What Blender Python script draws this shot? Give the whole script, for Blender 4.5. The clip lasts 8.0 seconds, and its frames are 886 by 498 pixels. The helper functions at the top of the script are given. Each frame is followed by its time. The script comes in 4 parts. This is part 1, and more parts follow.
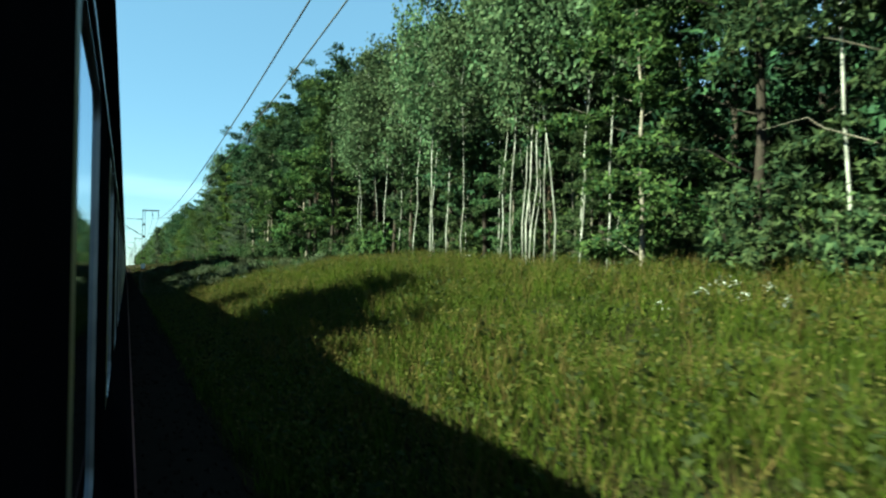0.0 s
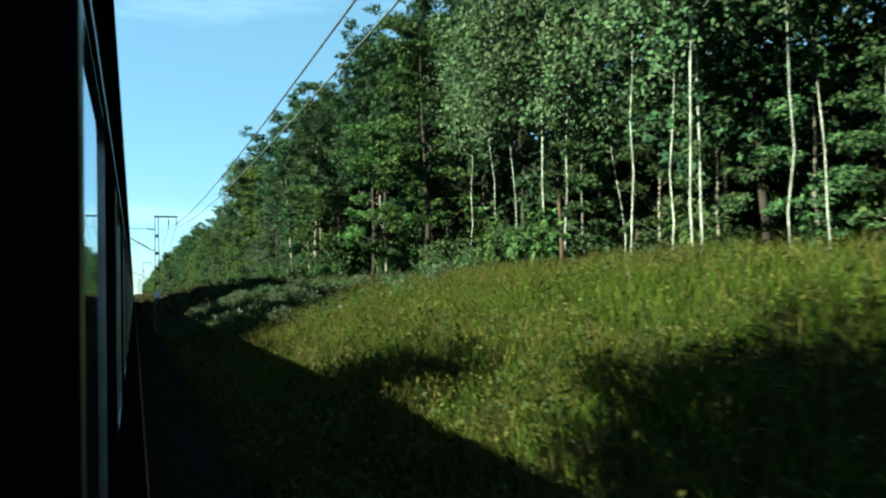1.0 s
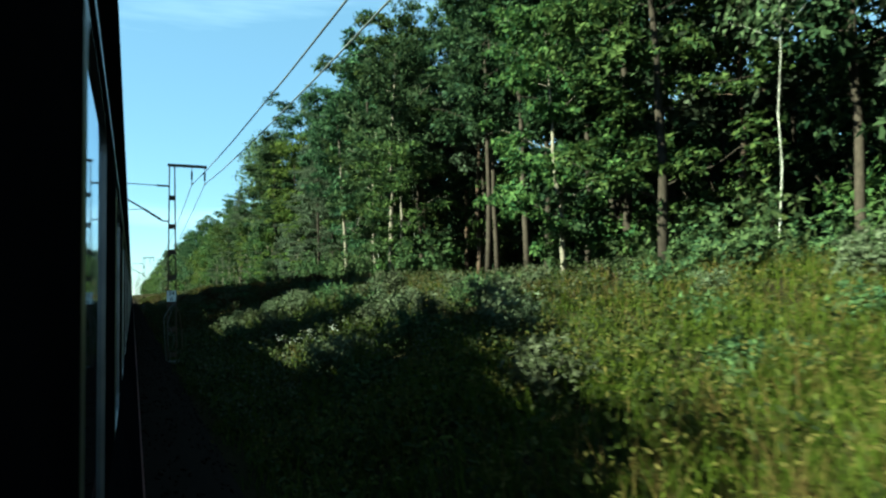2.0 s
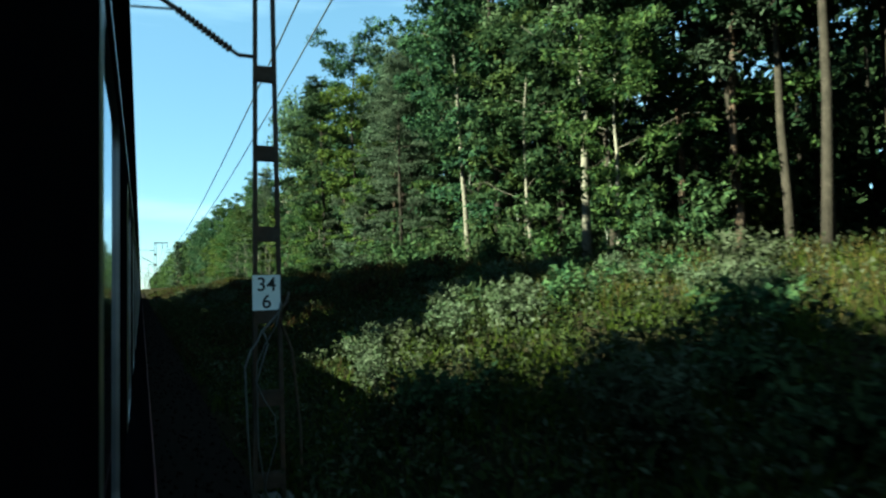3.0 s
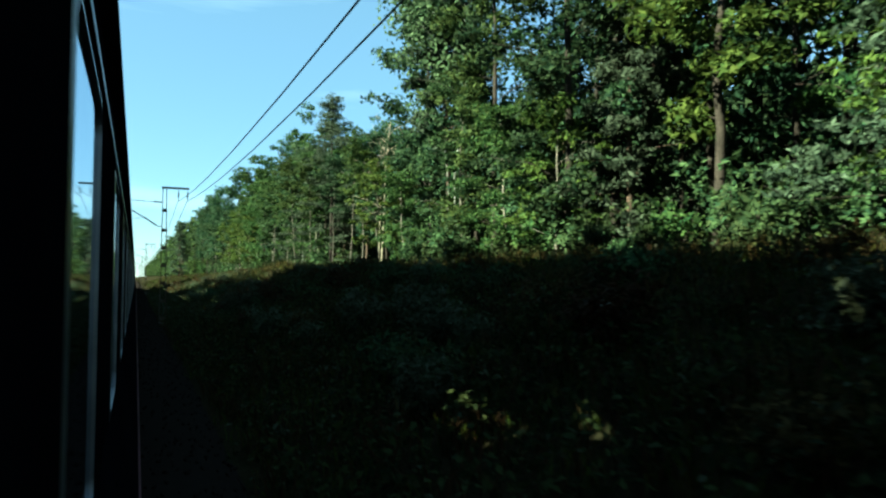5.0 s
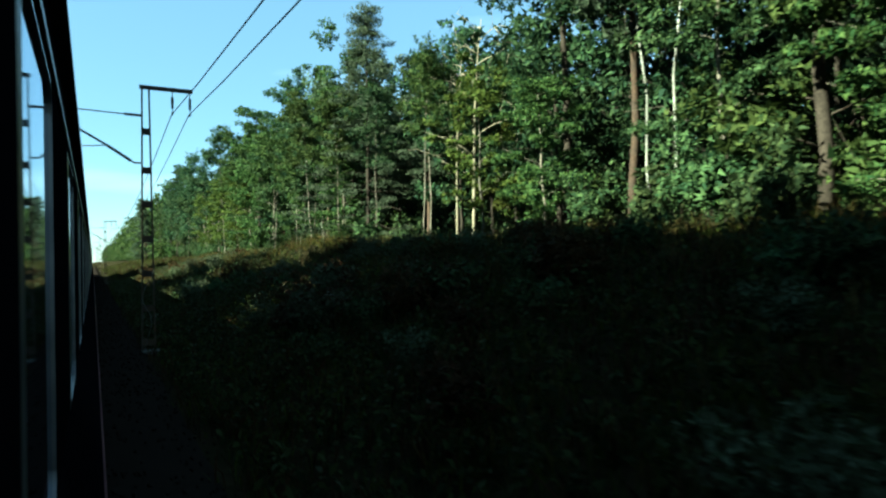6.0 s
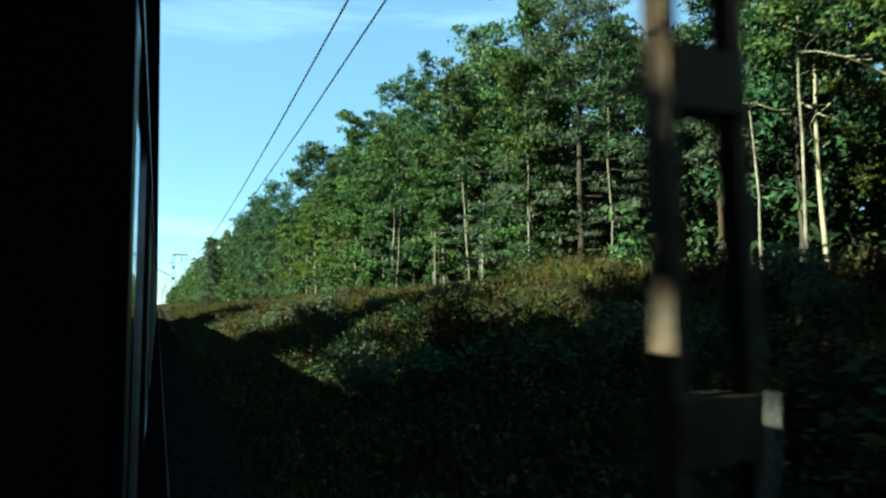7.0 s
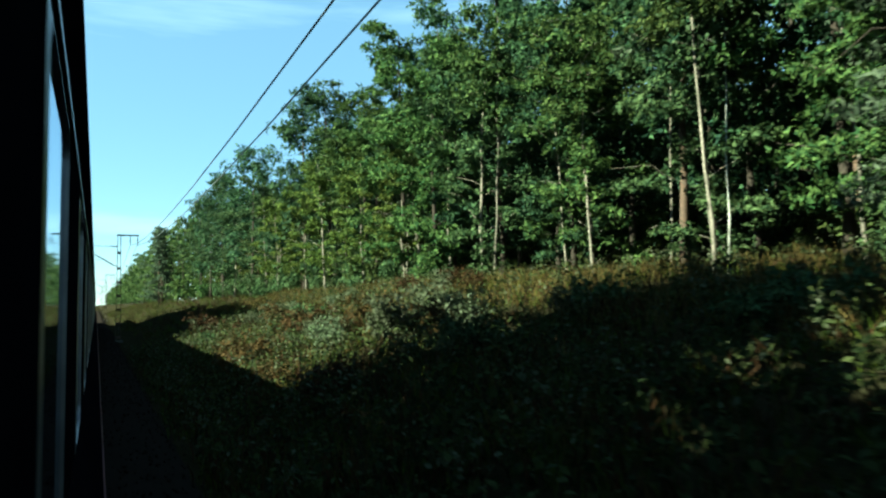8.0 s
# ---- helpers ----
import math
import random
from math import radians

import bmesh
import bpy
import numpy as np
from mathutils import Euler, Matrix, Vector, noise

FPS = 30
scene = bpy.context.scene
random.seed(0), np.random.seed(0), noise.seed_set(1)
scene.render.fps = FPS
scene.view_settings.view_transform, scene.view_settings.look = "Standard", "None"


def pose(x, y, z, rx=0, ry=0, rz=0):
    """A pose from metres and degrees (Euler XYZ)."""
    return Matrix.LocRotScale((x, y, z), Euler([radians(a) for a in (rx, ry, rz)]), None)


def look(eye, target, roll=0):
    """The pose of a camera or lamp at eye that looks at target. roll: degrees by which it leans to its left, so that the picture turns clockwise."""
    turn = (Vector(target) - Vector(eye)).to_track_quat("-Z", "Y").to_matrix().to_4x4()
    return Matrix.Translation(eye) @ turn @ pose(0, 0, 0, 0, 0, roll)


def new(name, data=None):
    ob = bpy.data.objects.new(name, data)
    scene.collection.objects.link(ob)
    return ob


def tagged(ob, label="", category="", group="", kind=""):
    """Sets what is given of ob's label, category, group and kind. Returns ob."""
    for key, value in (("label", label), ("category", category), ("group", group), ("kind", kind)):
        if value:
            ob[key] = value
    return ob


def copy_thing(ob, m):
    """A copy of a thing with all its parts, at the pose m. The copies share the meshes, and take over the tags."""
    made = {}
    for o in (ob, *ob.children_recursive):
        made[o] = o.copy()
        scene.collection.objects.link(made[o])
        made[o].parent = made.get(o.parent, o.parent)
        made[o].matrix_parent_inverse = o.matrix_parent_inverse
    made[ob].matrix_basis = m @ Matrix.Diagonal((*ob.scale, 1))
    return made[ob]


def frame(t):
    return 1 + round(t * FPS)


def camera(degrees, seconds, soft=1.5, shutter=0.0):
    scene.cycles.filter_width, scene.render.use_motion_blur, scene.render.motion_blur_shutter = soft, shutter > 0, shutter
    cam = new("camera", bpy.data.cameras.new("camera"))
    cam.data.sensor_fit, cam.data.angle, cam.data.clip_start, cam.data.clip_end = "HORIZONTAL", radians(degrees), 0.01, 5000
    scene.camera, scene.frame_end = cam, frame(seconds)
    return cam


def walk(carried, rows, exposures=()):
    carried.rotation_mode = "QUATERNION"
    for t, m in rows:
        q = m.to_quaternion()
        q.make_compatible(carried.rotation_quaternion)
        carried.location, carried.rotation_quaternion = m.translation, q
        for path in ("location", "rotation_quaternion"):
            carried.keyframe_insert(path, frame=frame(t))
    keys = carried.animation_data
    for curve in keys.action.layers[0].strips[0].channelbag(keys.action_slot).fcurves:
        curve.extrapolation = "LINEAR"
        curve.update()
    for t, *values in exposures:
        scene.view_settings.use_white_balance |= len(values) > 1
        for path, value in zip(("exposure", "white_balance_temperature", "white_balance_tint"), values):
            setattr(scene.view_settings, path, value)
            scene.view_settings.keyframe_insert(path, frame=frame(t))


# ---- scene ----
# World: x across the line (forest side positive), y along the track, z up from rail top.
V = 21.6                      # metres a second
EYE = 2.6
FLANK = -0.06                 # outer face of the carriages
PITCH = 2.16                  # window pitch of the carriages

EXPOSURE, KELVIN, TINT = 3.1, 5750, -21
SUN, SKY = 5.0, 0.0305
cam = camera(70.3, 8.0, soft=2.25, shutter=0.1)
# seconds, clearance to the carriage side, yaw, pitch, roll
ROWS = [
    (0.0, 0.077, -26.71, 1.59, 0.27), (0.2, 0.077, -26.66, 1.60, -0.44), (0.3, 0.077, -26.68, 1.85, -0.90),
    (0.5, 0.076, -26.50, 1.71, -0.79), (0.7, 0.076, -27.71, 1.22, -1.25), (1.0, 0.076, -26.11, 3.05, -2.15),
    (1.2, 0.068, -25.91, 4.27, -1.90), (2.3, 0.073, -26.18, 2.99, -1.32), (2.5, 0.056, -24.76, 3.00, -0.88),
    (2.9, 0.059, -25.51, 2.68, -1.86), (3.0, 0.060, -25.60, 2.92, -1.50), (3.1, 0.047, -25.58, 3.04, -0.98),
    (3.2, 0.048, -24.77, 3.10, -0.91), (3.3, 0.050, -24.29, 3.23, -1.15), (3.5, 0.052, -24.52, 3.61, -1.08),
    (4.0, 0.083, -26.56, 3.01, -0.87), (4.2, 0.092, -25.89, 3.11, -0.39), (4.3, 0.096, -26.35, 2.68, -1.05),
    (4.5, 0.105, -28.34, 1.87, -0.58), (4.7, 0.088, -25.90, 2.34, 0.03), (5.8, 0.144, -28.23, 2.87, -1.09),
    (6.0, 0.097, -29.10, 0.59, -1.09), (6.2, 0.053, -27.65, 2.48, -0.73), (6.3, 0.055, -26.88, 2.46, -0.69),
    (6.4, 0.058, -26.35, 2.47, -0.52), (6.5, 0.060, -25.28, 4.23, -0.69), (6.6, 0.058, -24.96, 4.89, -0.38),
    (6.7, 0.056, -25.00, 4.93, -0.75), (6.8, 0.043, -24.50, 4.97, -0.05), (6.9, 0.037, -23.59, 5.29, -0.63),
    (7.0, 0.044, -24.34, 4.75, -0.58), (7.1, 0.084, -25.94, 3.29, -1.45), (7.2, 0.084, -27.08, 3.23, -1.36),
    (7.3, 0.083, -27.33, 3.17, -1.10), (7.5, 0.083, -28.57, 3.06, -0.65), (7.7, 0.080, -28.15, 4.28, 0.28),
    (7.8, 0.078, -27.99, 4.28, -0.57), (8.0, 0.075, -28.78, 4.32, -1.45)]
walk(cam, [(t, pose(FLANK + a, V * t, EYE, 90 + p, -r, yaw)) for t, a, yaw, p, r in ROWS],
     exposures=[(t, EXPOSURE + stops, KELVIN, TINT) for t, stops in ((0.0, -0.2), (0.6, -0.18), (1.1, -0.03), (4.7, -0.03), (5.9, 0.06), (8.0, 0.06))])

# ---- light ----
SUN_EL, SUN_AZ = 36.0, 0.0    # elevation; turned ahead from square to the line
sun_dir = Vector((-math.cos(radians(SUN_EL)) * math.cos(radians(SUN_AZ)),
                  math.cos(radians(SUN_EL)) * math.sin(radians(SUN_AZ)), math.sin(radians(SUN_EL))))
world = bpy.data.worlds.new("world")
scene.world = world
world.use_nodes = True
wn = world.node_tree.nodes
sky = wn.new("ShaderNodeTexSky")
sky.sky_type = "NISHITA"
sky.sun_disc = False
sky.sun_elevation = radians(SUN_EL)
sky.sun_rotation = math.atan2(sun_dir.x, sun_dir.y)
sky.air_density, sky.dust_density, sky.ozone_density = 0.95, 0.05, 2.0
wn["Background"].inputs["Strength"].default_value = SKY
wl = world.node_tree.links
where, stretch, streak, thin, veil = wn.new("ShaderNodeTexCoord"), wn.new("ShaderNodeMapping"), wn.new("ShaderNodeTexNoise"), wn.new("ShaderNodeMapRange"), wn.new("ShaderNodeMix")
stretch.inputs["Scale"].default_value = (1.0, 1.6, 9.0)
streak.inputs["Scale"].default_value, streak.inputs["Detail"].default_value = 1.6, 6
thin.inputs["From Min"].default_value, thin.inputs["From Max"].default_value, thin.inputs["To Max"].default_value = 0.5, 0.8, 0.3
veil.data_type = "RGBA"
haze = wn.new("ShaderNodeMix")          # an even pale blue haze over the clear sky
haze.data_type = "RGBA"
haze.inputs["Factor"].default_value = 0.5
haze.inputs["B"].default_value = (1.75, 2.75, 3.9, 1)
wl.new(sky.outputs["Color"], haze.inputs["A"])
veil.inputs["B"].default_value = (9.0, 10.0, 10.5, 1)
wl.new(where.outputs["Generated"], stretch.inputs["Vector"])
wl.new(stretch.outputs["Vector"], streak.inputs["Vector"])
wl.new(streak.outputs["Fac"], thin.inputs["Value"])
wl.new(thin.outputs["Result"], veil.inputs["Factor"])
wl.new(haze.outputs["Result"], veil.inputs["A"])
wl.new(veil.outputs["Result"], wn["Background"].inputs["Color"])
sun_data = bpy.data.lights.new("sun", "SUN")
sun_data.energy, sun_data.angle, sun_data.color = SUN, radians(0.53), (1.0, 0.9, 0.7)
sun = new("sun", sun_data)
sun.matrix_world = look(sun_dir * 100, (0, 0, 0))

# ---- materials ----
def material(name, colour, rough=0.8, spec=0.3, metal=0.0, vary=0.25, grain=0.25, scale=6.0, bump=0.0, island=0.0, other=None, through_light=0.0, hues=0.0):
    """A surface in one colour (or towards another), uneven at two sizes, with grain and relief."""
    m = bpy.data.materials.new(name)
    m.use_nodes = True
    n, l = m.node_tree.nodes, m.node_tree.links
    b = n["Principled BSDF"]
    b.inputs["Roughness"].default_value = rough
    b.inputs["Specular IOR Level"].default_value = spec
    b.inputs["Metallic"].default_value = metal
    where = n.new("ShaderNodeTexCoord")
    big, small = n.new("ShaderNodeTexNoise"), n.new("ShaderNodeTexNoise")
    big.inputs["Scale"].default_value, small.inputs["Scale"].default_value = scale * 0.15, scale
    big.inputs["Detail"].default_value, small.inputs["Detail"].default_value = 3, 5
    for t in (big, small):
        l.new(where.outputs["Object"], t.inputs["Vector"])
    mix = n.new("ShaderNodeMix")
    mix.data_type = "RGBA"
    mix.inputs["A"].default_value = (*colour, 1)
    mix.inputs["B"].default_value = (*(other or [c * 0.55 for c in colour]), 1)
    value = big.outputs["Fac"]
    if island:
        geo, add = n.new("ShaderNodeNewGeometry"), n.new("ShaderNodeMix")
        add.inputs["Factor"].default_value = island
        l.new(big.outputs["Fac"], add.inputs["A"])
        l.new(geo.outputs["Random Per Island"], add.inputs["B"])
        value = add.outputs["Result"]
    ramp = n.new("ShaderNodeMapRange")
    ramp.inputs["From Min"].default_value, ramp.inputs["From Max"].default_value = 0.3, 0.7
    l.new(value, ramp.inputs["Value"])
    l.new(ramp.outputs["Result"], mix.inputs["Factor"])
    hue = n.new("ShaderNodeHueSaturation")
    l.new(mix.outputs["Result"], hue.inputs["Color"])
    if hues:
        who, tone = n.new("ShaderNodeObjectInfo"), n.new("ShaderNodeMapRange")
        tone.inputs["To Min"].default_value, tone.inputs["To Max"].default_value = 0.5 - hues, 0.5 + hues
        l.new(who.outputs["Random"], tone.inputs["Value"])
        l.new(tone.outputs["Result"], hue.inputs["Hue"])
    info, shade, mul = n.new("ShaderNodeObjectInfo"), n.new("ShaderNodeMapRange"), n.new("ShaderNodeMath")
    shade.inputs["To Min"].default_value, shade.inputs["To Max"].default_value = 1 - vary, 1 + vary
    l.new(info.outputs["Random"], shade.inputs["Value"])
    g = n.new("ShaderNodeMapRange")
    g.inputs["From Min"].default_value, g.inputs["From Max"].default_value = 0.25, 0.75
    g.inputs["To Min"].default_value, g.inputs["To Max"].default_value = 1 - grain, 1 + grain
    l.new(small.outputs["Fac"], g.inputs["Value"])
    mul.operation = "MULTIPLY"
    l.new(g.outputs["Result"], mul.inputs[0])
    l.new(shade.outputs["Result"], mul.inputs[1])
    l.new(mul.outputs[0], hue.inputs["Value"])
    l.new(hue.outputs["Color"], b.inputs["Base Color"])
    if bump:
        bp = n.new("ShaderNodeBump")
        bp.inputs["Strength"].default_value, bp.inputs["Distance"].default_value = bump, 0.02
        l.new(small.outputs["Fac"], bp.inputs["Height"])
        l.new(bp.outputs["Normal"], b.inputs["Normal"])
    if through_light:
        tr, both = n.new("ShaderNodeBsdfTranslucent"), n.new("ShaderNodeMixShader")
        both.inputs[0].default_value = through_light
        l.new(hue.outputs["Color"], tr.inputs["Color"])
        l.new(b.outputs[0], both.inputs[1])
        l.new(tr.outputs[0], both.inputs[2])
        l.new(both.outputs[0], n["Material Output"].inputs["Surface"])
    return m


def leaf(name, colour, other, island=0.7, vary=0.3):
    return material(name, colour, rough=0.7, spec=0.03, vary=vary, grain=0.25, scale=2.5, island=island, other=other, through_light=0.3, hues=0.025)


LEAF_BROAD = leaf("broad_leaf", (0.049, 0.0722, 0.0216), (0.0145, 0.0301, 0.0108))
LEAF_DARK = leaf("dark_leaf", (0.0334, 0.0566, 0.0246), (0.0114, 0.0246, 0.0138))
LEAF_YELLOW = leaf("yellow_leaf", (0.0546, 0.0684, 0.015), (0.0259, 0.041, 0.0103))
LEAF_BIRCH = leaf("birch_leaf", (0.06, 0.084, 0.041), (0.031, 0.052, 0.025))
NEEDLE = leaf("needle", (0.0481, 0.0613, 0.0383), (0.0197, 0.0284, 0.0178))
LEAF_SHRUB = leaf("shrub_leaf", (0.0457, 0.0674, 0.0265), (0.0148, 0.0283, 0.0133))
GRASS = leaf("grass_blade", (0.0408, 0.0511, 0.00616), (0.017, 0.0253, 0.0037), island=0.5)
WEED = leaf("weed_leaf", (0.0296, 0.0383, 0.0128), (0.0102, 0.0164, 0.00638), island=0.6)
LEAF_PALE = leaf("pale_leaf", (0.0621, 0.0714, 0.0445), (0.0279, 0.0373, 0.0177))
STRAW = leaf("dry_grass_blade", (0.0801, 0.0616, 0.0197), (0.037, 0.0308, 0.00986), island=0.5)
BRACKEN = leaf("bracken_frond", (0.0387, 0.0228, 0.00912), (0.0146, 0.0128, 0.00547), island=0.6)
PANICLE = leaf("grass_panicle", (0.085, 0.082, 0.022), (0.04, 0.044, 0.01), island=0.6)
HERB = leaf("herb_leaf", (0.0475, 0.066, 0.014), (0.0209, 0.034, 0.008), island=0.6)
UMBEL = material("umbel", (0.209, 0.22, 0.188), vary=0.1, grain=0.1)
BARK = material("bark", (0.0274, 0.0219, 0.0173), rough=0.95, spec=0.1, scale=14, bump=0.9, grain=0.45)
BARK_PALE = material("pale_bark", (0.132, 0.115, 0.0931), rough=0.9, spec=0.15, scale=10, bump=0.6, grain=0.4, other=(0.0547, 0.0492, 0.0383))
BARK_PINE = material("pine_bark", (0.0524, 0.0326, 0.0222), rough=0.95, spec=0.1, scale=10, bump=0.8, grain=0.45, other=(0.0339, 0.0259, 0.0209))
BARK_BIRCH = material("birch_bark", (0.235, 0.235, 0.21), rough=0.8, spec=0.2, scale=5, bump=0.3, grain=0.5, other=(0.05, 0.05, 0.04))
DEADWOOD = material("dead_wood", (0.166, 0.145, 0.105), rough=0.9, spec=0.1, scale=12, bump=0.5, other=(0.0986, 0.0862, 0.0616))
# soil and ballast far below their real tone: deep shade is put into the colour
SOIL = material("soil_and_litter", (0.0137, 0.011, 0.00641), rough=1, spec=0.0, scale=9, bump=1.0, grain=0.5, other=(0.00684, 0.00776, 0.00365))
BALLAST_SHADED = material("shaded_ballast_stone", (0.0123, 0.0102, 0.00893), rough=0.95, spec=0.0, scale=30, bump=1.0, grain=0.4, other=(0.00739, 0.00604, 0.00524), island=0.5)
STEEL = material("mast_steel", (0.0407, 0.0345, 0.0271), rough=0.7, spec=0.2, metal=0.05, scale=12, bump=0.2, grain=0.35, other=(0.0524, 0.0277, 0.0148))
RAIL = material("rail_steel", (0.0986, 0.0678, 0.0493), rough=0.5, spec=0.4, metal=0.5, scale=20, bump=0.2)
CONCRETE = material("concrete", (0.0733, 0.0684, 0.0628), rough=0.9, spec=0.2, scale=12, bump=0.4)
CERAMIC = material("insulator_ceramic", (0.05, 0.028, 0.02), rough=0.25, spec=0.5)
WIRE = material("conductor", (0.09, 0.1, 0.1), rough=0.5, metal=0.4)
CABLE = material("bonding_cable", (0.115, 0.11, 0.105), rough=0.7)
PLATE = material("enamel_white", (0.8, 0.8, 0.78), rough=0.35, spec=0.5, grain=0.06, other=(0.72, 0.72, 0.7), vary=0.05)
INK = material("enamel_black", (0.015, 0.015, 0.017), rough=0.4)
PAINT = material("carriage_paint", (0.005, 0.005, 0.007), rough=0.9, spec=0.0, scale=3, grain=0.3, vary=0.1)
PAINT_RED = material("lower_body_paint", (0.148, 0.0616, 0.0801), rough=0.6, spec=0.15, scale=3, vary=0.1)
ROOF_PAINT = material("roof_paint", (0.0554, 0.0554, 0.0585), rough=0.8, spec=0.2, scale=3)
TRIM = material("window_trim_metal", (0.2, 0.19, 0.2), rough=0.35, spec=0.4, metal=0.6, scale=8, grain=0.3)
RUBBER = material("rubber", (0.012, 0.012, 0.012), rough=0.9, spec=0.1)
INSIDE = material("carriage_lining", (0.05, 0.045, 0.04), rough=0.8)

GLASS = bpy.data.materials.new("window_glass")
GLASS.use_nodes = True
gn, gl = GLASS.node_tree.nodes, GLASS.node_tree.links
gloss, clear, blend = gn.new("ShaderNodeBsdfGlossy"), gn.new("ShaderNodeBsdfTransparent"), gn.new("ShaderNodeMixShader")
graze, ramp = gn.new("ShaderNodeLayerWeight"), gn.new("ShaderNodeMapRange")
gloss.inputs["Roughness"].default_value = 0.03
gloss.inputs["Color"].default_value = (0.78, 0.85, 0.95, 1)
clear.inputs["Color"].default_value = (0.03, 0.035, 0.035, 1)
graze.inputs["Blend"].default_value = 0.5
ramp.inputs["From Min"].default_value, ramp.inputs["From Max"].default_value, ramp.inputs["To Max"].default_value = 0.9, 0.92, 0.85
gl.new(graze.outputs["Facing"], ramp.inputs["Value"])
gl.new(ramp.outputs["Result"], blend.inputs[0])
gl.new(clear.outputs[0], blend.inputs[1])
gl.new(gloss.outputs[0], blend.inputs[2])
gl.new(blend.outputs[0], gn["Material Output"].inputs["Surface"])

# ---- mesh tools ----
rng = np.random.default_rng(7)


class Geo:
    """Collects vertices and faces for one mesh."""

    def __init__(self):
        self.v, self.f, self.n = [], [], 0

    def add(self, verts, faces):
        self.v.append(np.asarray(verts, float))
        self.f += [tuple(i + self.n for i in f) for f in faces]
        self.n += len(verts)
        return self

    def box(self, x0, x1, y0, y1, z0, z1):
        v = [(x, y, z) for z in (z0, z1) for y in (y0, y1) for x in (x0, x1)]
        return self.add(v, [(0, 2, 3, 1), (4, 5, 7, 6), (0, 1, 5, 4), (2, 6, 7, 3), (0, 4, 6, 2), (1, 3, 7, 5)])

    def tube(self, path, radii, sides=7, cap=True):
        path = np.asarray(path, float)
        way = np.gradient(path, axis=0)
        way /= np.linalg.norm(way, axis=1)[:, None] + 1e-9
        ref = np.array([0.0, 0, 1]) if abs(way[0][2]) < 0.9 else np.array([1.0, 0, 0])
        a = np.cross(way, ref)
        a /= np.linalg.norm(a, axis=1)[:, None] + 1e-9
        b = np.cross(way, a)
        ang = np.linspace(0, 2 * np.pi, sides, endpoint=False)
        ring = np.cos(ang)[None, :, None] * a[:, None] + np.sin(ang)[None, :, None] * b[:, None]
        v = path[:, None] + ring * np.asarray(radii, float)[:, None, None]
        k = len(path)
        f = [(i * sides + j, i * sides + (j + 1) % sides, (i + 1) * sides + (j + 1) % sides, (i + 1) * sides + j) for i in range(k - 1) for j in range(sides)]
        if cap:
            f += [tuple(range(sides))[::-1], tuple((k - 1) * sides + j for j in range(sides))]
        return self.add(v.reshape(-1, 3), f)

    def prism(self, outline, y0, y1, cap=True):
        """An outline of (x, z), in order, drawn along y."""
        k = len(outline)
        v = [(x, y, z) for y in (y0, y1) for x, z in outline]
        f = [(i, (i + 1) % k, k + (i + 1) % k, k + i) for i in range(k)]
        if cap:
            f += [tuple(range(k))[::-1], tuple(range(k, 2 * k))]
        return self.add(v, f)

    def mesh(self, name, smooth=False):
        m = bpy.data.meshes.new(name)
        m.from_pydata(np.concatenate(self.v).tolist(), [], self.f)
        if smooth:
            m.shade_smooth()
        m.update()
        return m


def flat_mesh(name, verts, corners):
    """A mesh of faces that share no vertices: verts (n, corners, 3)."""
    n = len(verts)
    m = bpy.data.meshes.new(name)
    m.vertices.add(n * corners)
    m.vertices.foreach_set("co", np.ascontiguousarray(verts, dtype=np.float32).ravel())
    m.loops.add(n * corners)
    m.loops.foreach_set("vertex_index", np.arange(n * corners, dtype=np.int32))
    m.polygons.add(n)
    m.polygons.foreach_set("loop_start", np.arange(0, n * corners, corners, dtype=np.int32))
    m.update(calc_edges=True)
    m.validate()
    return m


def part(name, data, mat, parent, label=""):
    ob = new(name, data)
    if not data.materials:
        data.materials.append(mat)
    ob.parent = parent
    return tagged(ob, label)


def unit(v):
    return v / (np.linalg.norm(v, axis=-1, keepdims=True) + 1e-9)


def leaves(centres, size, aspect=0.55, up=0.5, outward=None, droop=0.0, fold=0.12):
    """Leaf-shaped four-cornered faces, folded a little along the middle, one at each centre."""
    n = len(centres)
    nor = unit(rng.normal(size=(n, 3)) + np.array([0, 0, up]) + (0 if outward is None else outward))
    axis = unit(np.cross(nor, rng.normal(size=(n, 3))) - np.array([0, 0, droop]))
    side = unit(np.cross(axis, nor))
    s = (size * rng.uniform(0.6, 1.35, n))[:, None]
    a, b = axis * s * 0.5, side * s * 0.5 * aspect
    lift = nor * s * fold
    return np.stack([centres - a, centres + b * 1.0 + lift - a * 0.1, centres + a, centres - b + lift - a * 0.1], 1)


def sprays(centres, size, up=0.8, outward=None, droop=0.15):
    """Twig tips of three small pointed leaves each, fanned out in one plane."""
    n = len(centres)
    nor = unit(rng.normal(size=(n, 3)) * 0.8 + np.array([0, 0, up]) + (0 if outward is None else outward))
    axis = unit(np.cross(nor, rng.normal(size=(n, 3))) + (0 if outward is None else 0.5 * outward) - np.array([0, 0, droop]))
    side = unit(np.cross(axis, nor))
    s = (size * rng.uniform(0.65, 1.35, n))[:, None]
    out = []
    for turn in (-0.95, 0.0, 0.95):
        a = (turn + rng.normal(size=n) * 0.25)[:, None]
        d = axis * np.cos(a) + side * np.sin(a) + nor * (rng.normal(size=n) * 0.3)[:, None]
        q = unit(np.cross(d, nor + rng.normal(size=(n, 3)) * 0.25))
        ln = s * rng.uniform(0.5, 0.8, n)[:, None]
        root = centres - axis * s * 0.25 + d * ln * 0.12
        out.append(np.stack([root - q * ln * 0.3, root + q * ln * 0.3 + d * ln * 0.12, root + d * ln], 1))
    return np.concatenate(out)


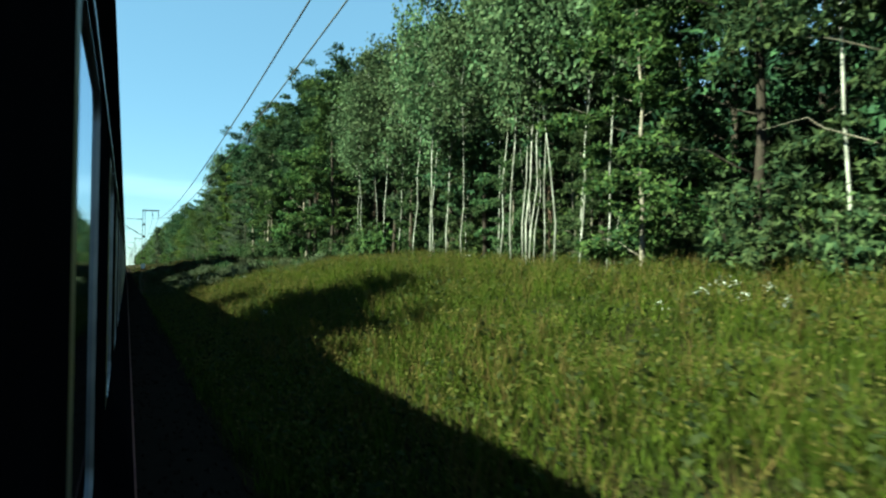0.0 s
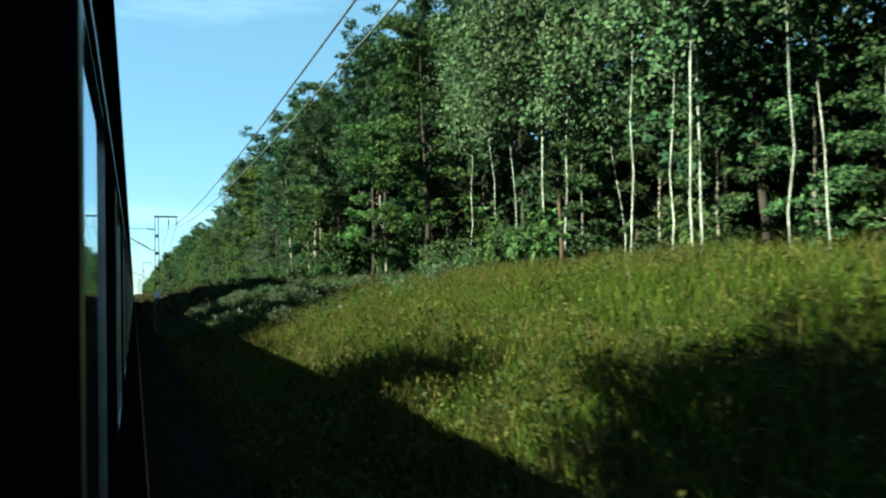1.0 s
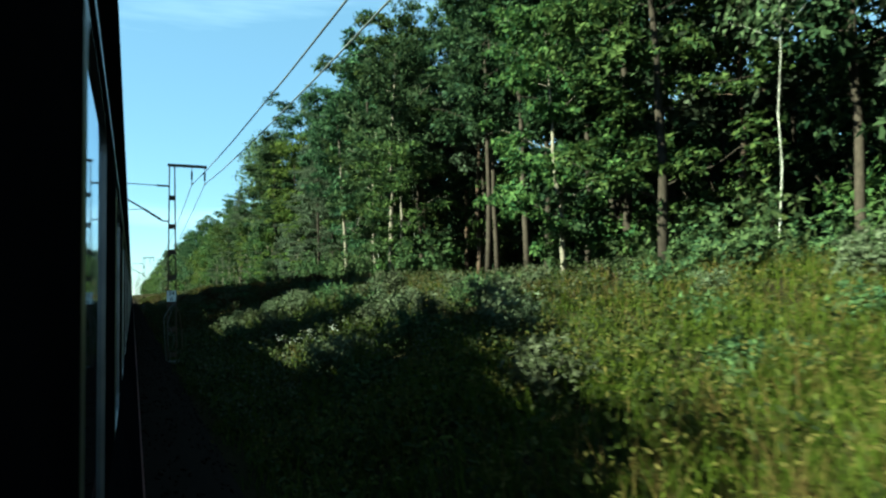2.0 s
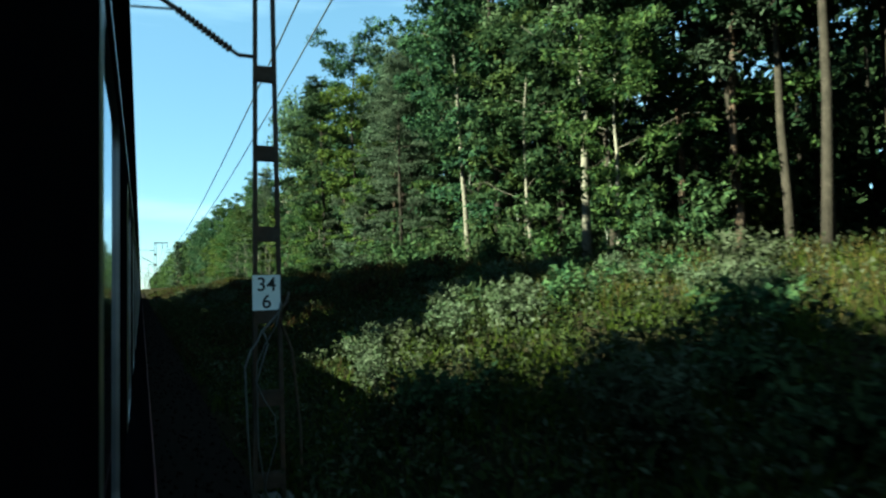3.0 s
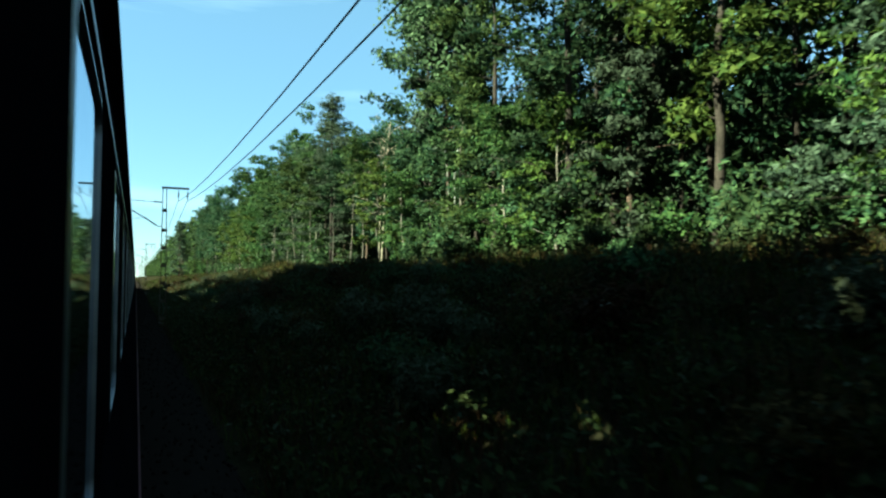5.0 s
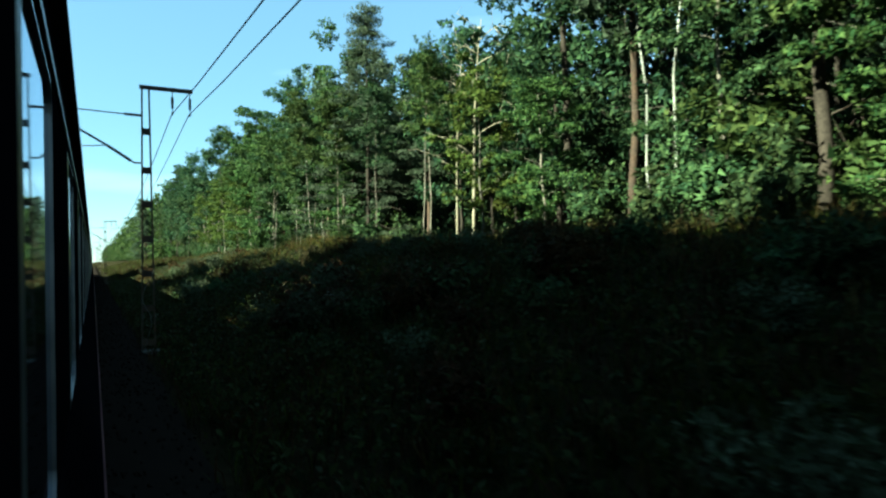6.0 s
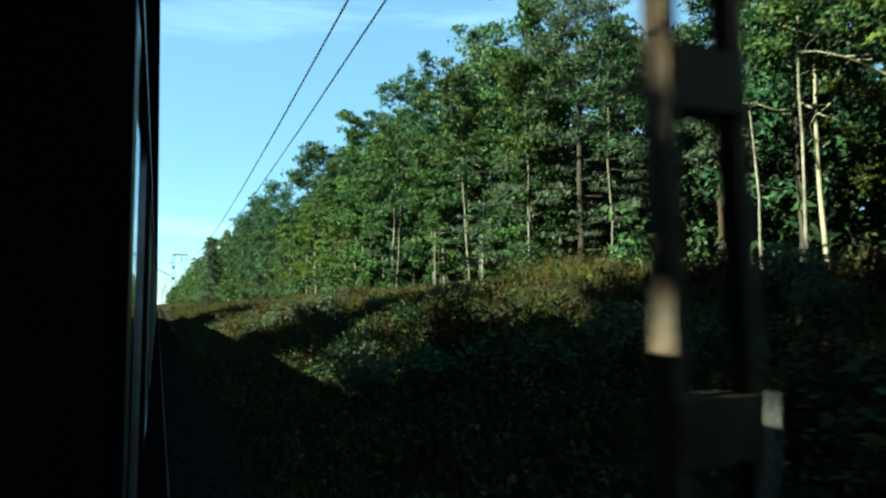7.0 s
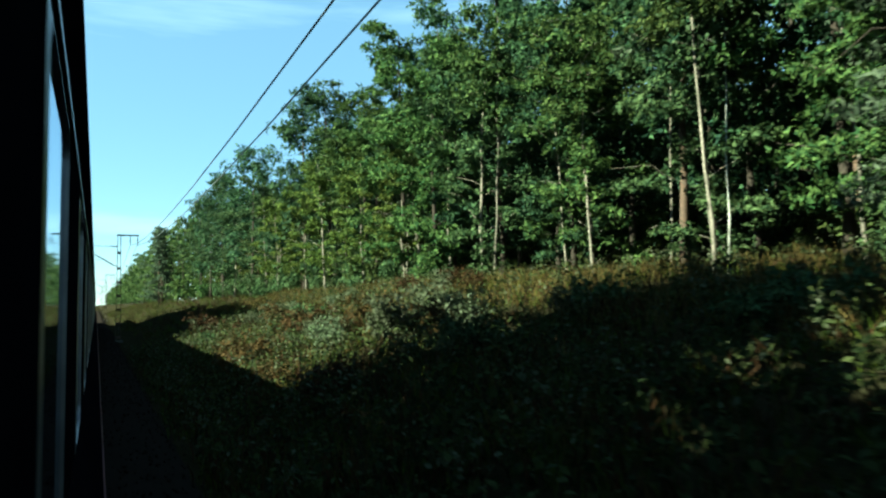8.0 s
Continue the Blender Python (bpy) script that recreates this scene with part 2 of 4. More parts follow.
# ---- ground ----
def bank(y):
    return np.interp(y, [-50, 8, 20, 37, 60, 95, 130, 180, 260], [1.6, 1.7, 2.1, 2.6, 2.5, 3.0, 3.1, 2.9, 3.0])


def ground_z(x, y):
    x, y = np.asarray(x, float), np.asarray(y, float)
    right = np.clip((x - 3.0) / 13.0, 0, 1) ** 0.8 * (bank(y) + 0.6) - 0.6 + np.clip((x - 16) * 0.02, 0, 0.5)
    left = np.clip((-5.8 - x) / 9.0, 0, 1) * 0.9 - 0.6
    bed = np.interp(x, [-4.9, -4.0, 1.0, 1.95], [-0.6, -0.22, -0.22, -0.6])
    z = np.where(x > 1.95, right, np.where(x < -4.9, left, bed))
    rough = 0.16 * np.sin(0.9 * x + 0.35 * y) * np.sin(0.6 * y - 0.4 * x) + 0.06 * np.sin(2.3 * y + x) * np.sin(1.7 * x)
    for bx, by, wx, wy, h in ((11.5, 169.5, 3.2, 4.5, 1.3), (11.5, 32.0, 3.0, 6.0, 0.45), (12.0, 97.0, 3.5, 9.0, 0.5), (10.5, 120.0, 3.0, 8.0, 0.3), (8.5, 79.0, 2.5, 3.5, 0.3), (11.0, 148.0, 3.0, 7.0, 0.35), (12.5, 196.0, 3.0, 6.0, 0.4)):
        z = z + h * np.exp(-((x - bx) / wx) ** 2 - ((y - by) / wy) ** 2)
    return z + rough * np.clip((np.abs(x + 1.5) - 4) / 3, 0, 1)


def grid(xs, ys):
    gx, gy = np.meshgrid(xs, ys)
    v = np.stack([gx, gy, ground_z(gx, gy)], -1).reshape(-1, 3)
    w = len(xs)
    f = [(j * w + i, j * w + i + 1, (j + 1) * w + i + 1, (j + 1) * w + i) for j in range(len(ys) - 1) for i in range(w - 1)]
    return Geo().add(v, f)


ground = new("ground", grid(
    np.concatenate([[-3000, -800, -200, -60, -30], np.arange(-20, 24, 0.6), [30, 40, 60, 120, 400, 1000, 3000]]),
    np.concatenate([[-3000, -500, -120], np.arange(-40, 330, 1.0), [350, 400, 500, 700, 1200, 2000, 4000]])).mesh("ground", True))
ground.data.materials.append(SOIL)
tagged(ground, "dark earth verge rising into a wooded bank", "ground", kind="structure")


# ---- track ----
def ballast_bed():
    g = Geo()
    g.prism([(-4.85, -0.62), (-3.95, -0.14), (0.95, -0.14), (1.9, -0.62)], -60, 520)
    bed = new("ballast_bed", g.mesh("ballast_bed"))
    bed.data.materials.append(BALLAST_SHADED)
    tagged(bed, "crushed stone track bed, its grey-brown darkened to deepen the shade", "track bed", kind="structure")
    n = 11000
    y = rng.uniform(-5, 260, n)
    x = rng.choice([1.0, 0.0], n, p=[0.85, 0.15])
    x = np.where(x > 0, rng.uniform(0.0, 2.0, n), rng.uniform(-4.8, 0.0, n))
    z = np.interp(x, [-4.85, -3.95, 0.95, 1.9, 2.1], [-0.6, -0.12, -0.12, -0.6, -0.6])
    c = np.stack([x, y, z], -1)
    r = rng.uniform(0.02, 0.05, n)[:, None, None]
    tetra = unit(np.array([(1, 1, 1), (-1, -1, 1), (-1, 1, -1), (1, -1, -1)], float)) * 1.1
    pts = c[:, None] + (tetra[None] + rng.normal(size=(n, 4, 3)) * 0.25) * r
    tri = pts[:, [[0, 2, 1], [0, 1, 3], [0, 3, 2], [1, 2, 3]]].reshape(-1, 3, 3)
    part("ballast_stones", flat_mesh("ballast_stones", tri, 3), BALLAST_SHADED, bed)["kind"] = "stuff"


ballast_bed()


def rail(x):
    prof = [(-0.07, -0.15), (0.07, -0.15), (0.07, -0.135), (0.012, -0.115), (0.012, -0.04), (0.036, -0.03), (0.036, 0), (-0.036, 0), (-0.036, -0.03), (-0.012, -0.04), (-0.012, -0.115), (-0.07, -0.135)]
    ob = new("rail", Geo().prism([(x + a, b) for a, b in prof], -60, 520).mesh("rail"))
    ob.data.materials.append(RAIL)
    tagged(ob, "brown steel rail on the track bed", "rail", "rails", "structure")


for rx in (-2.25, -0.75):
    rail(rx)


# ---- carriages, standing along the whole line ----
BAYS = 12                     # window bays in a coach
WIN_Z0, WIN_Z1 = 1.95, 3.09
ROOF = [(FLANK - 0.004, 3.32), (-0.14, 3.52), (-0.32, 3.63), (-0.62, 3.77), (-1.05, 3.87), (-1.5, 3.9)]


def carriage():
    """One coach, its first bay starting at y = 0."""
    length = BAYS * PITCH
    ob = new("carriage")
    shift = 0.48              # end of the coach, in the middle of a blank panel
    y0, y1 = shift + 0.03, shift + length - 0.03
    far = -3.0 - FLANK
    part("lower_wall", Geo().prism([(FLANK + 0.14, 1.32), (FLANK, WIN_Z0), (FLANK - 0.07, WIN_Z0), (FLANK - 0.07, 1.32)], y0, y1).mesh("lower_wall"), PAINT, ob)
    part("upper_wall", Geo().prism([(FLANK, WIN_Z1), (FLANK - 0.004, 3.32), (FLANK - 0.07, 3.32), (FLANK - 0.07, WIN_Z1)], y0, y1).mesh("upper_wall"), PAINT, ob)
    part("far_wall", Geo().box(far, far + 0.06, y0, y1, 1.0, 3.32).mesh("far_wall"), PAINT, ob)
    for ya in (y0, y1 - 0.05):
        part("end_wall", Geo().box(far + 0.06, FLANK - 0.08, ya, ya + 0.05, 1.0, 3.3).mesh("end_wall"), PAINT, ob)
    roof = ROOF + [(-3.0 - x, z) for x, z in ROOF[::-1]]
    part("roof", Geo().prism(roof, y0, y1).mesh("roof"), ROOF_PAINT, ob, "dull grey carriage roof")
    gutter = [(FLANK - 0.004, 3.32), (FLANK + 0.03, 3.4), (FLANK + 0.03, 3.5), (-0.16, 3.53)]
    part("gutter", Geo().prism(gutter, y0, y1).mesh("gutter"), PAINT, ob)
    lower = [(FLANK + 0.138, 1.32), (FLANK + 0.155, 1.26), (FLANK + 0.155, 1.2), (FLANK + 0.06, 0.85), (far + 0.05, 0.85), (far, 1.32)]
    part("lower_body", Geo().prism(lower, y0, y1).mesh("lower_body"), PAINT_RED, ob, "dull red lower body")
    part("floor", Geo().box(far + 0.07, FLANK - 0.08, y0 + 0.06, y1 - 0.06, 1.33, 1.38).mesh("floor"), INSIDE, ob)
    part("partition", Geo().box(-1.25, -1.2, y0 + 0.06, y1 - 0.06, 1.38, 3.3).mesh("partition"), INSIDE, ob)
    # windows of 0.87 m with rounded corners, set in blank panels
    w0, w1 = 1.13, 2.0
    pane = Geo().box(FLANK - 0.012, FLANK - 0.004, w0 + 0.002, w1 - 0.002, WIN_Z0 + 0.002, WIN_Z1 - 0.002).mesh("pane")
    ring, hole = [], []
    for cy, cz, q in ((w1 - 0.09, WIN_Z1 - 0.09, 0), (w0 + 0.09, WIN_Z1 - 0.09, 1), (w0 + 0.09, WIN_Z0 + 0.09, 2), (w1 - 0.09, WIN_Z0 + 0.09, 3)):
        for k in range(6):
            ang = (q + k / 5) * math.pi / 2
            hole.append((cy + 0.072 * math.cos(ang), cz + 0.072 * math.sin(ang)))
            ring.append((w1 + 0.012 if q in (0, 3) else w0 - 0.012, WIN_Z1 + 0.012 if q < 2 else WIN_Z0 - 0.012))
    n = len(hole)
    v = [(x, *p) for x, loop in ((FLANK + 0.002, ring), (FLANK + 0.006, hole), (FLANK - 0.012, hole)) for p in loop]
    frame_mesh = Geo().add(v, [(k * n + i, k * n + (i + 1) % n, (k + 1) * n + (i + 1) % n, (k + 1) * n + i) for k in (0, 1) for i in range(n)]).mesh("window_frame")
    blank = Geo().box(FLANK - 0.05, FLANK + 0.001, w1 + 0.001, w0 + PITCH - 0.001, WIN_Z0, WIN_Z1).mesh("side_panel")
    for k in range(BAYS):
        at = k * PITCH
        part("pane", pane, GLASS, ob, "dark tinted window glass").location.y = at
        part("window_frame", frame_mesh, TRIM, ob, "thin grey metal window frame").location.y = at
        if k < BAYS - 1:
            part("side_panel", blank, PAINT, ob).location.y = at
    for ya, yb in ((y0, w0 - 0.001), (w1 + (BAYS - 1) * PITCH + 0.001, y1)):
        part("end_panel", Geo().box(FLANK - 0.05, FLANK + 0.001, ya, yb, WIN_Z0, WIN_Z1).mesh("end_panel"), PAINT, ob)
    part("rain_strip", Geo().prism([(FLANK, 3.14), (FLANK + 0.009, 3.135), (FLANK + 0.009, 3.16), (FLANK, 3.166)], y0, y1).mesh("rain_strip"), TRIM, ob, "thin pale metal strip over the windows")
    part("gangway", Geo().box(-2.3, -0.7, y1, y1 + 0.06, 1.1, 3.4).mesh("gangway"), RUBBER, ob)
    wheel = Geo().tube([(-0.82, 0, 0), (-0.74, 0, 0), (-0.72, 0, 0), (-0.69, 0, 0)], [0.46, 0.46, 0.5, 0.5], 24).mesh("wheel")
    bogie = Geo().box(-2.5, -0.5, -1.9, 1.9, 0.45, 0.8).mesh("bogie")
    for yc in (y0 + 3.6, y1 - 3.6):
        b = part("bogie", bogie, RUBBER, ob)
        b.location.y = yc
        for dy in (-1.25, 1.25):
            for flip in (0, 1):
                w = part("wheel", wheel, RAIL, b)
                w.matrix_local = pose(-3.0 * flip, dy, 0.5, 0, 0, 180 * flip)
    return tagged(ob, "dark passenger railway carriage with a row of reflecting windows", "carriage", "carriages of the train")


first = carriage()
first.location.y = -2 * BAYS * PITCH
for k in range(-1, 11):
    copy_thing(first, pose(0, k * BAYS * PITCH, 0))

# ---- overhead line ----
MASTS = [-5.1, 73.9, 152.75, 231.9, 311.0, 390.0, 469.0]


def mast(plate):
    """Lattice mast of two tapering channels with battens, bracket over the track and arm for two feeders."""
    ob = new("catenary_mast")
    foot = -0.75
    part("foundation", Geo().box(1.3, 1.98, -0.34, 0.34, foot, -0.38).mesh("foundation"), CONCRETE, ob, "weathered concrete footing")
    def half(z):
        return float(np.interp(z, [0, 8.45], [0.215, 0.125]))
    for s in (-1, 1):
        u = [(0.006, -0.052), (0.006, 0.052), (-0.045, 0.052), (-0.045, 0.044), (-0.005, 0.044), (-0.005, -0.044), (-0.045, -0.044), (-0.045, -0.052)]
        v = [(1.64 + s * (half(z) + a), c, z) for z in (-0.38, 8.45) for a, c in u]
        g = Geo().add(v, [(i, (i + 1) % 8, 8 + (i + 1) % 8, 8 + i) for i in range(8)] + [(0, 1, 4, 5), (1, 2, 3, 4), (5, 6, 7, 0), (8, 13, 12, 9), (9, 12, 11, 10), (13, 8, 15, 14)])
        part("channel", g.mesh("channel"), STEEL, ob)
    for z in (-0.1, 1.03, 2.18, 3.33, 4.48, 5.63, 6.93):
        h = half(z)
        for c in (-0.06, 0.053):
            part("batten", Geo().box(1.64 - h, 1.64 + h, c, c + 0.007, z - 0.105, z + 0.105).mesh("batten"), STEEL, ob)
    g = Geo()
    g.box(1.46, 3.12, -0.06, -0.05, 8.36, 8.48).box(1.46, 3.12, 0.05, 0.06, 8.36, 8.48).box(1.46, 3.12, -0.05, 0.05, 8.468, 8.479)
    part("feeder_arm", g.mesh("feeder_arm"), STEEL, ob)
    for x in (2.47, 3.03):
        ins = part("insulator", Geo().tube([(x, 0, z) for z in np.linspace(8.36, 7.64, 24)], [0.014 if z > 8.2 or z < 7.78 else 0.055 if k % 2 else 0.03 for k, z in enumerate(np.linspace(8.36, 7.64, 24))], 10).mesh("insulator"), CERAMIC, ob, "brown ceramic insulator string")
        part("clamp", Geo().box(x - 0.025, x + 0.025, -0.12, 0.12, 7.58, 7.65).mesh("clamp"), STEEL, ins)
    # bracket over the track
    g = Geo().tube([(1.5, 0, 7.46), (1.0, 0, 7.47)], [0.045, 0.045], 10)
    part("strut_insulator", g.mesh("strut_insulator"), CERAMIC, ob)
    part("top_tube", Geo().tube([(1.0, 0, 7.47), (-1.5, 0, 7.55)], [0.02, 0.02], 8).mesh("top_tube"), STEEL, ob)
    part("strut_end", Geo().tube([(1.5, 0, 5.87), (1.28, 0, 5.87), (1.18, 0, 5.93)], [0.03, 0.03, 0.03], 8).mesh("strut_end"), STEEL, ob)
    rib = np.linspace(0, 1, 27)
    part("strut_insulator", Geo().tube([(1.18 - 0.7 * u, 0, 5.93 + 0.47 * u) for u in rib], [0.06 if k % 2 else 0.036 for k in range(27)], 10).mesh("strut_insulator"), CERAMIC, ob, "brown ribbed ceramic strut insulator")
    part("diagonal_tube", Geo().tube([(0.48, 0, 6.4), (-1.35, 0, 7.5)], [0.036, 0.036], 8).mesh("diagonal_tube"), STEEL, ob)
    part("registration_tube", Geo().tube([(0.55, 0, 6.4), (-1.2, 0, 6.25)], [0.016, 0.016], 8).mesh("registration_tube"), STEEL, ob)
    part("steady_arm", Geo().tube([(-0.6, 0, 6.28), (-1.5, 0, 5.62)], [0.012, 0.012], 6).mesh("steady_arm"), STEEL, ob)
    loop = [(1.8, -0.11, 2.3), (1.74, -0.14, 2.05), (1.58, -0.16, 1.8), (1.47, -0.16, 1.55), (1.45, -0.15, 1.3), (1.55, -0.15, 1.05), (1.7, -0.15, 0.8), (1.72, -0.15, 0.45), (1.6, -0.14, 0.05), (1.5, -0.1, -0.4)]
    part("bonding_cable", Geo().tube(loop, [0.008] * len(loop), 7).mesh("bonding_cable", True), CABLE, ob, "loose grey bonding cable")
    if plate:
        # thick leads that come down the channel and part below the board
        for name, mat, r, label, pts in (
                ("lead", CABLE, 0.014, "thick pale grey cable hanging off the mast", [(1.81, -0.1, 2.36), (1.79, -0.13, 2.28), (1.75, -0.15, 2.2), (1.62, -0.16, 2.06), (1.53, -0.17, 1.97), (1.47, -0.17, 1.84), (1.38, -0.18, 1.72), (1.3, -0.2, 1.5), (1.33, -0.16, 0.7), (1.4, -0.1, -0.4)]),
                ("lead", CABLE, 0.012, "thick pale grey cable hanging off the mast", [(1.54, -0.165, 1.98), (1.58, -0.17, 1.9), (1.61, -0.17, 1.79), (1.57, -0.17, 1.66), (1.46, -0.16, 1.3), (1.48, -0.12, 0.4), (1.6, -0.1, -0.4)]),
                ("stay", STEEL, 0.02, "dark bent steel stay beside the mast", [(1.95, 0.02, 2.5), (1.9, -0.06, 2.36), (1.79, -0.1, 2.24), (1.82, -0.1, 2.03), (1.9, -0.1, 1.84), (1.96, -0.1, 1.66), (2.06, -0.1, 0.6), (2.08, -0.1, -0.5)])):
            part(name, Geo().tube(pts, [r] * len(pts), 8).mesh(name, True), mat, ob, label)
        board = part("kilometre_board", Geo().box(1.425, 1.805, -0.085, -0.078, 2.26, 2.75).mesh("kilometre_board"), PLATE, ob, "white kilometre board with black numerals")
        for text, x, z, size in (("34", 1.615, 2.53, 0.27), ("6", 1.615, 2.29, 0.27)):
            font = bpy.data.curves.new("numeral", "FONT")
            font.body, font.size, font.align_x, font.extrude, font.offset = text, size, "CENTER", 0.0015, 0.003
            tmp = bpy.data.objects.new("numeral", font)
            data = bpy.data.meshes.new_from_object(tmp)
            part("numeral", data, INK, board).matrix_local = pose(x, -0.0875, z, 90, 0, 0)
    return tagged(ob, "grey lattice steel catenary mast" + (" with a white kilometre board" if plate else ""), "mast", "masts along the track")


board_mast = mast(True)
board_mast.location = (-0.035, MASTS[1], 0)
plain_mast = mast(False)
plain_mast.location.y = MASTS[0]
for y in MASTS[2:]:
    copy_thing(plain_mast, pose(0, y, 0))


def wire(name, label, x, z, sag, r):
    pts = []
    for a, b in zip(MASTS, MASTS[1:]):
        for k in range(12):
            u = k / 12
            pts.append((x, a + (b - a) * u, z - sag * 4 * u * (1 - u)))
    pts.append((x, MASTS[-1], z))
    ob = new(name, Geo().tube(pts, [r] * len(pts), 6).mesh(name, True))
    ob.data.materials.append(WIRE)
    tagged(ob, label, "overhead wire", "overhead wires")


wire("feeder_wire", "dark aluminium feeder cable strung from mast to mast", 2.44, 7.57, 1.58, 0.016)
wire("feeder_wire", "dark aluminium feeder cable strung from mast to mast", 2.99, 7.61, 1.55, 0.016)
wire("catenary_wire", "thin bronze catenary wire over the track", -1.4, 7.45, 0.9, 0.008)
wire("contact_wire", "thin copper contact wire over the track", -1.45, 5.6, 0.02, 0.008)


# ---- trees ----
def limb_paths(trunk, zb, top, radius, count, rise, profile):
    """Limbs that leave the trunk between zb and top, bowed, as long as the crown's profile lets them."""
    out, turn = [], rng.uniform(0, 6.28)
    for k in range(count):
        u = (k + rng.uniform(0.1, 0.9)) / count
        z = zb + (top - zb) * u
        turn += 2.4 + rng.uniform(-0.5, 0.5)
        base = np.array([np.interp(z, trunk[:, 2], trunk[:, i]) for i in (0, 1)] + [z])
        ln = radius * profile(u) * rng.uniform(0.72, 1.06)
        way = np.array([math.cos(turn), math.sin(turn), 0])
        s = np.linspace(0, 1, 5)[:, None]
        path = base + way * s * ln + np.array([0, 0, 1]) * (rise * ln * (s - 0.25 * s * s)) + rng.normal(size=(5, 3)) * 0.06 * ln * s
        out.append((path, u))
    return out


def trunk_path(height, lean, wave, n=9):
    s = np.linspace(0, 1, n)
    a = rng.uniform(0, 6.28)
    return np.stack([lean * s ** 1.6 * math.cos(a) + wave * np.sin(s * 5 + a), lean * s ** 1.6 * math.sin(a) + wave * np.sin(s * 4 + 2 * a), s * height], -1)


def tree(kind, name, label, height, zb, radius, r0, bark, foliage, limbs, per_limb, per_clump, size, clump=0.8, rise=0.5, profile=None, aspect=0.6, droop=0.0, lean=0.5, wave=0.12, up=0.5, flat=0.7, top_wide=1.1, fine=False, sides=5):
    profile = profile or (lambda u: 0.55 + 0.9 * math.sin(math.pi * min(1, 0.15 + 0.8 * u)) * 0.5 + 0.2 * (1 - u))
    ob = new(name)
    trunk = trunk_path(height * 0.95, lean, wave)
    trunk[1:, :2] += rng.normal(size=(8, 2)) * wave * 0.45
    radii = r0 * (1 - 0.86 * np.linspace(0, 1, 9) ** 1.1)
    radii[0] *= 1.35
    trunk[0, 2] = -0.3
    g = Geo().tube(trunk, radii, 9)
    paths = limb_paths(trunk, zb, height * 0.93, radius, limbs, rise, profile)
    for p, u in paths:
        r = max(0.012, r0 * 0.2 * (1 - 0.7 * u))
        g.tube(p, np.linspace(r, r * 0.3, 5), sides)
    part("trunk", g.mesh("trunk", True), bark, ob)
    centres, outward = [], []
    for p, u in paths:
        for k in range(per_limb):
            s = rng.uniform(0.15, 1.02) ** 0.75
            c = p[0] + (p[-1] - p[0]) * s + np.array([0, 0, 0.12 * np.sin(s * 3)]) + np.clip(rng.normal(size=3), -1.3, 1.3) * clump * 0.55
            d = rng.normal(size=(per_clump, 3))
            d = unit(d) * rng.uniform(0.15, 1, (per_clump, 1)) ** 0.6
            centres.append(c + d * clump * np.array([1, 1, flat]) * rng.uniform(0.65, 1.2))
            outward.append(d * 0.9)
    crown_top = trunk[-1]
    for k in range(2 * per_limb):
        d = unit(rng.normal(size=(per_clump, 3))) * rng.uniform(0.2, 1, (per_clump, 1))
        shift = np.clip(rng.normal(size=3), -1.1, 1.1) * (top_wide, top_wide, 0.35)
        centres.append(crown_top + np.array([0, 0, -0.2 - 0.3 * k]) + shift + d * clump * 0.9)
        outward.append(d)
    c, o = np.concatenate(centres), np.concatenate(outward)
    if fine:
        part("crown", flat_mesh("crown", sprays(c, size, up, o), 3), foliage, ob)
    else:
        part("crown", flat_mesh("crown", leaves(c, size, aspect, up, o, droop), 4), foliage, ob)
    return tagged(ob, label, kind, kind + "s of the wood")


def dome(u):
    return 0.78 + 0.3 * math.sin(math.pi * u)


def cone(u):
    return 1.05 * (1 - u) + 0.12


def umbrella(u):
    return 0.5 + 0.6 * math.sin(math.pi * min(1.0, u * 0.9 + 0.1))


def dead_tree():
    ob = new("dead_tree")
    t = trunk_path(15.0, 1.2, 0.25)
    t[0, 2] = -0.3
    g = Geo().tube(t, 0.12 * (1 - 0.8 * np.linspace(0, 1, 9)), 8)
    for p, u in limb_paths(t, 4.5, 14.5, 3.4, 15, 0.75, lambda u: 1.0 - 0.5 * u):
        g.tube(p, np.linspace(0.05, 0.014, 5), 5)
        for k in (2, 3, 4):
            q = p[k] + np.array([[0, 0, 0], *np.cumsum(rng.normal(size=(2, 3)) * 0.5 + (0, 0, 0.3), 0)])
            g.tube(q, [0.025, 0.017, 0.008], 4)
    part("trunk", g.mesh("trunk", True), DEADWOOD, ob)
    return tagged(ob, "bare dead tree with bleached grey branches", "tree", "trees of the wood")


PROTO = {}
for k in range(4):
    PROTO["broad%d" % k] = tree("tree", "broadleaf_tree", "tall green broadleaf tree with a dense leafy crown", 21 + k, 2.2 - 0.3 * k, 4.4 + 0.25 * k, 0.22, BARK, (LEAF_BROAD, LEAF_DARK)[k % 2], 20, 6, 42, 0.41, 0.98, flat=0.4, up=1.1, profile=dome, fine=True)
for k in range(2):
    PROTO["edge%d" % k] = tree("tree", "broadleaf_tree", "green broadleaf tree branching low at the wood's edge", 13 + 3 * k, 1.0, 3.8, 0.14, BARK_PALE, (LEAF_BROAD, LEAF_SHRUB)[k], 18, 5, 44, 0.37, 0.9, flat=0.4, up=1.1, profile=dome, fine=True)
PROTO["yellow0"] = tree("tree", "young_tree", "young tree with bright yellow-green leaves", 11, 1.6, 2.6, 0.09, BARK_PALE, LEAF_YELLOW, 15, 4, 34, 0.33, 0.75, flat=0.38, up=1.1, fine=True)
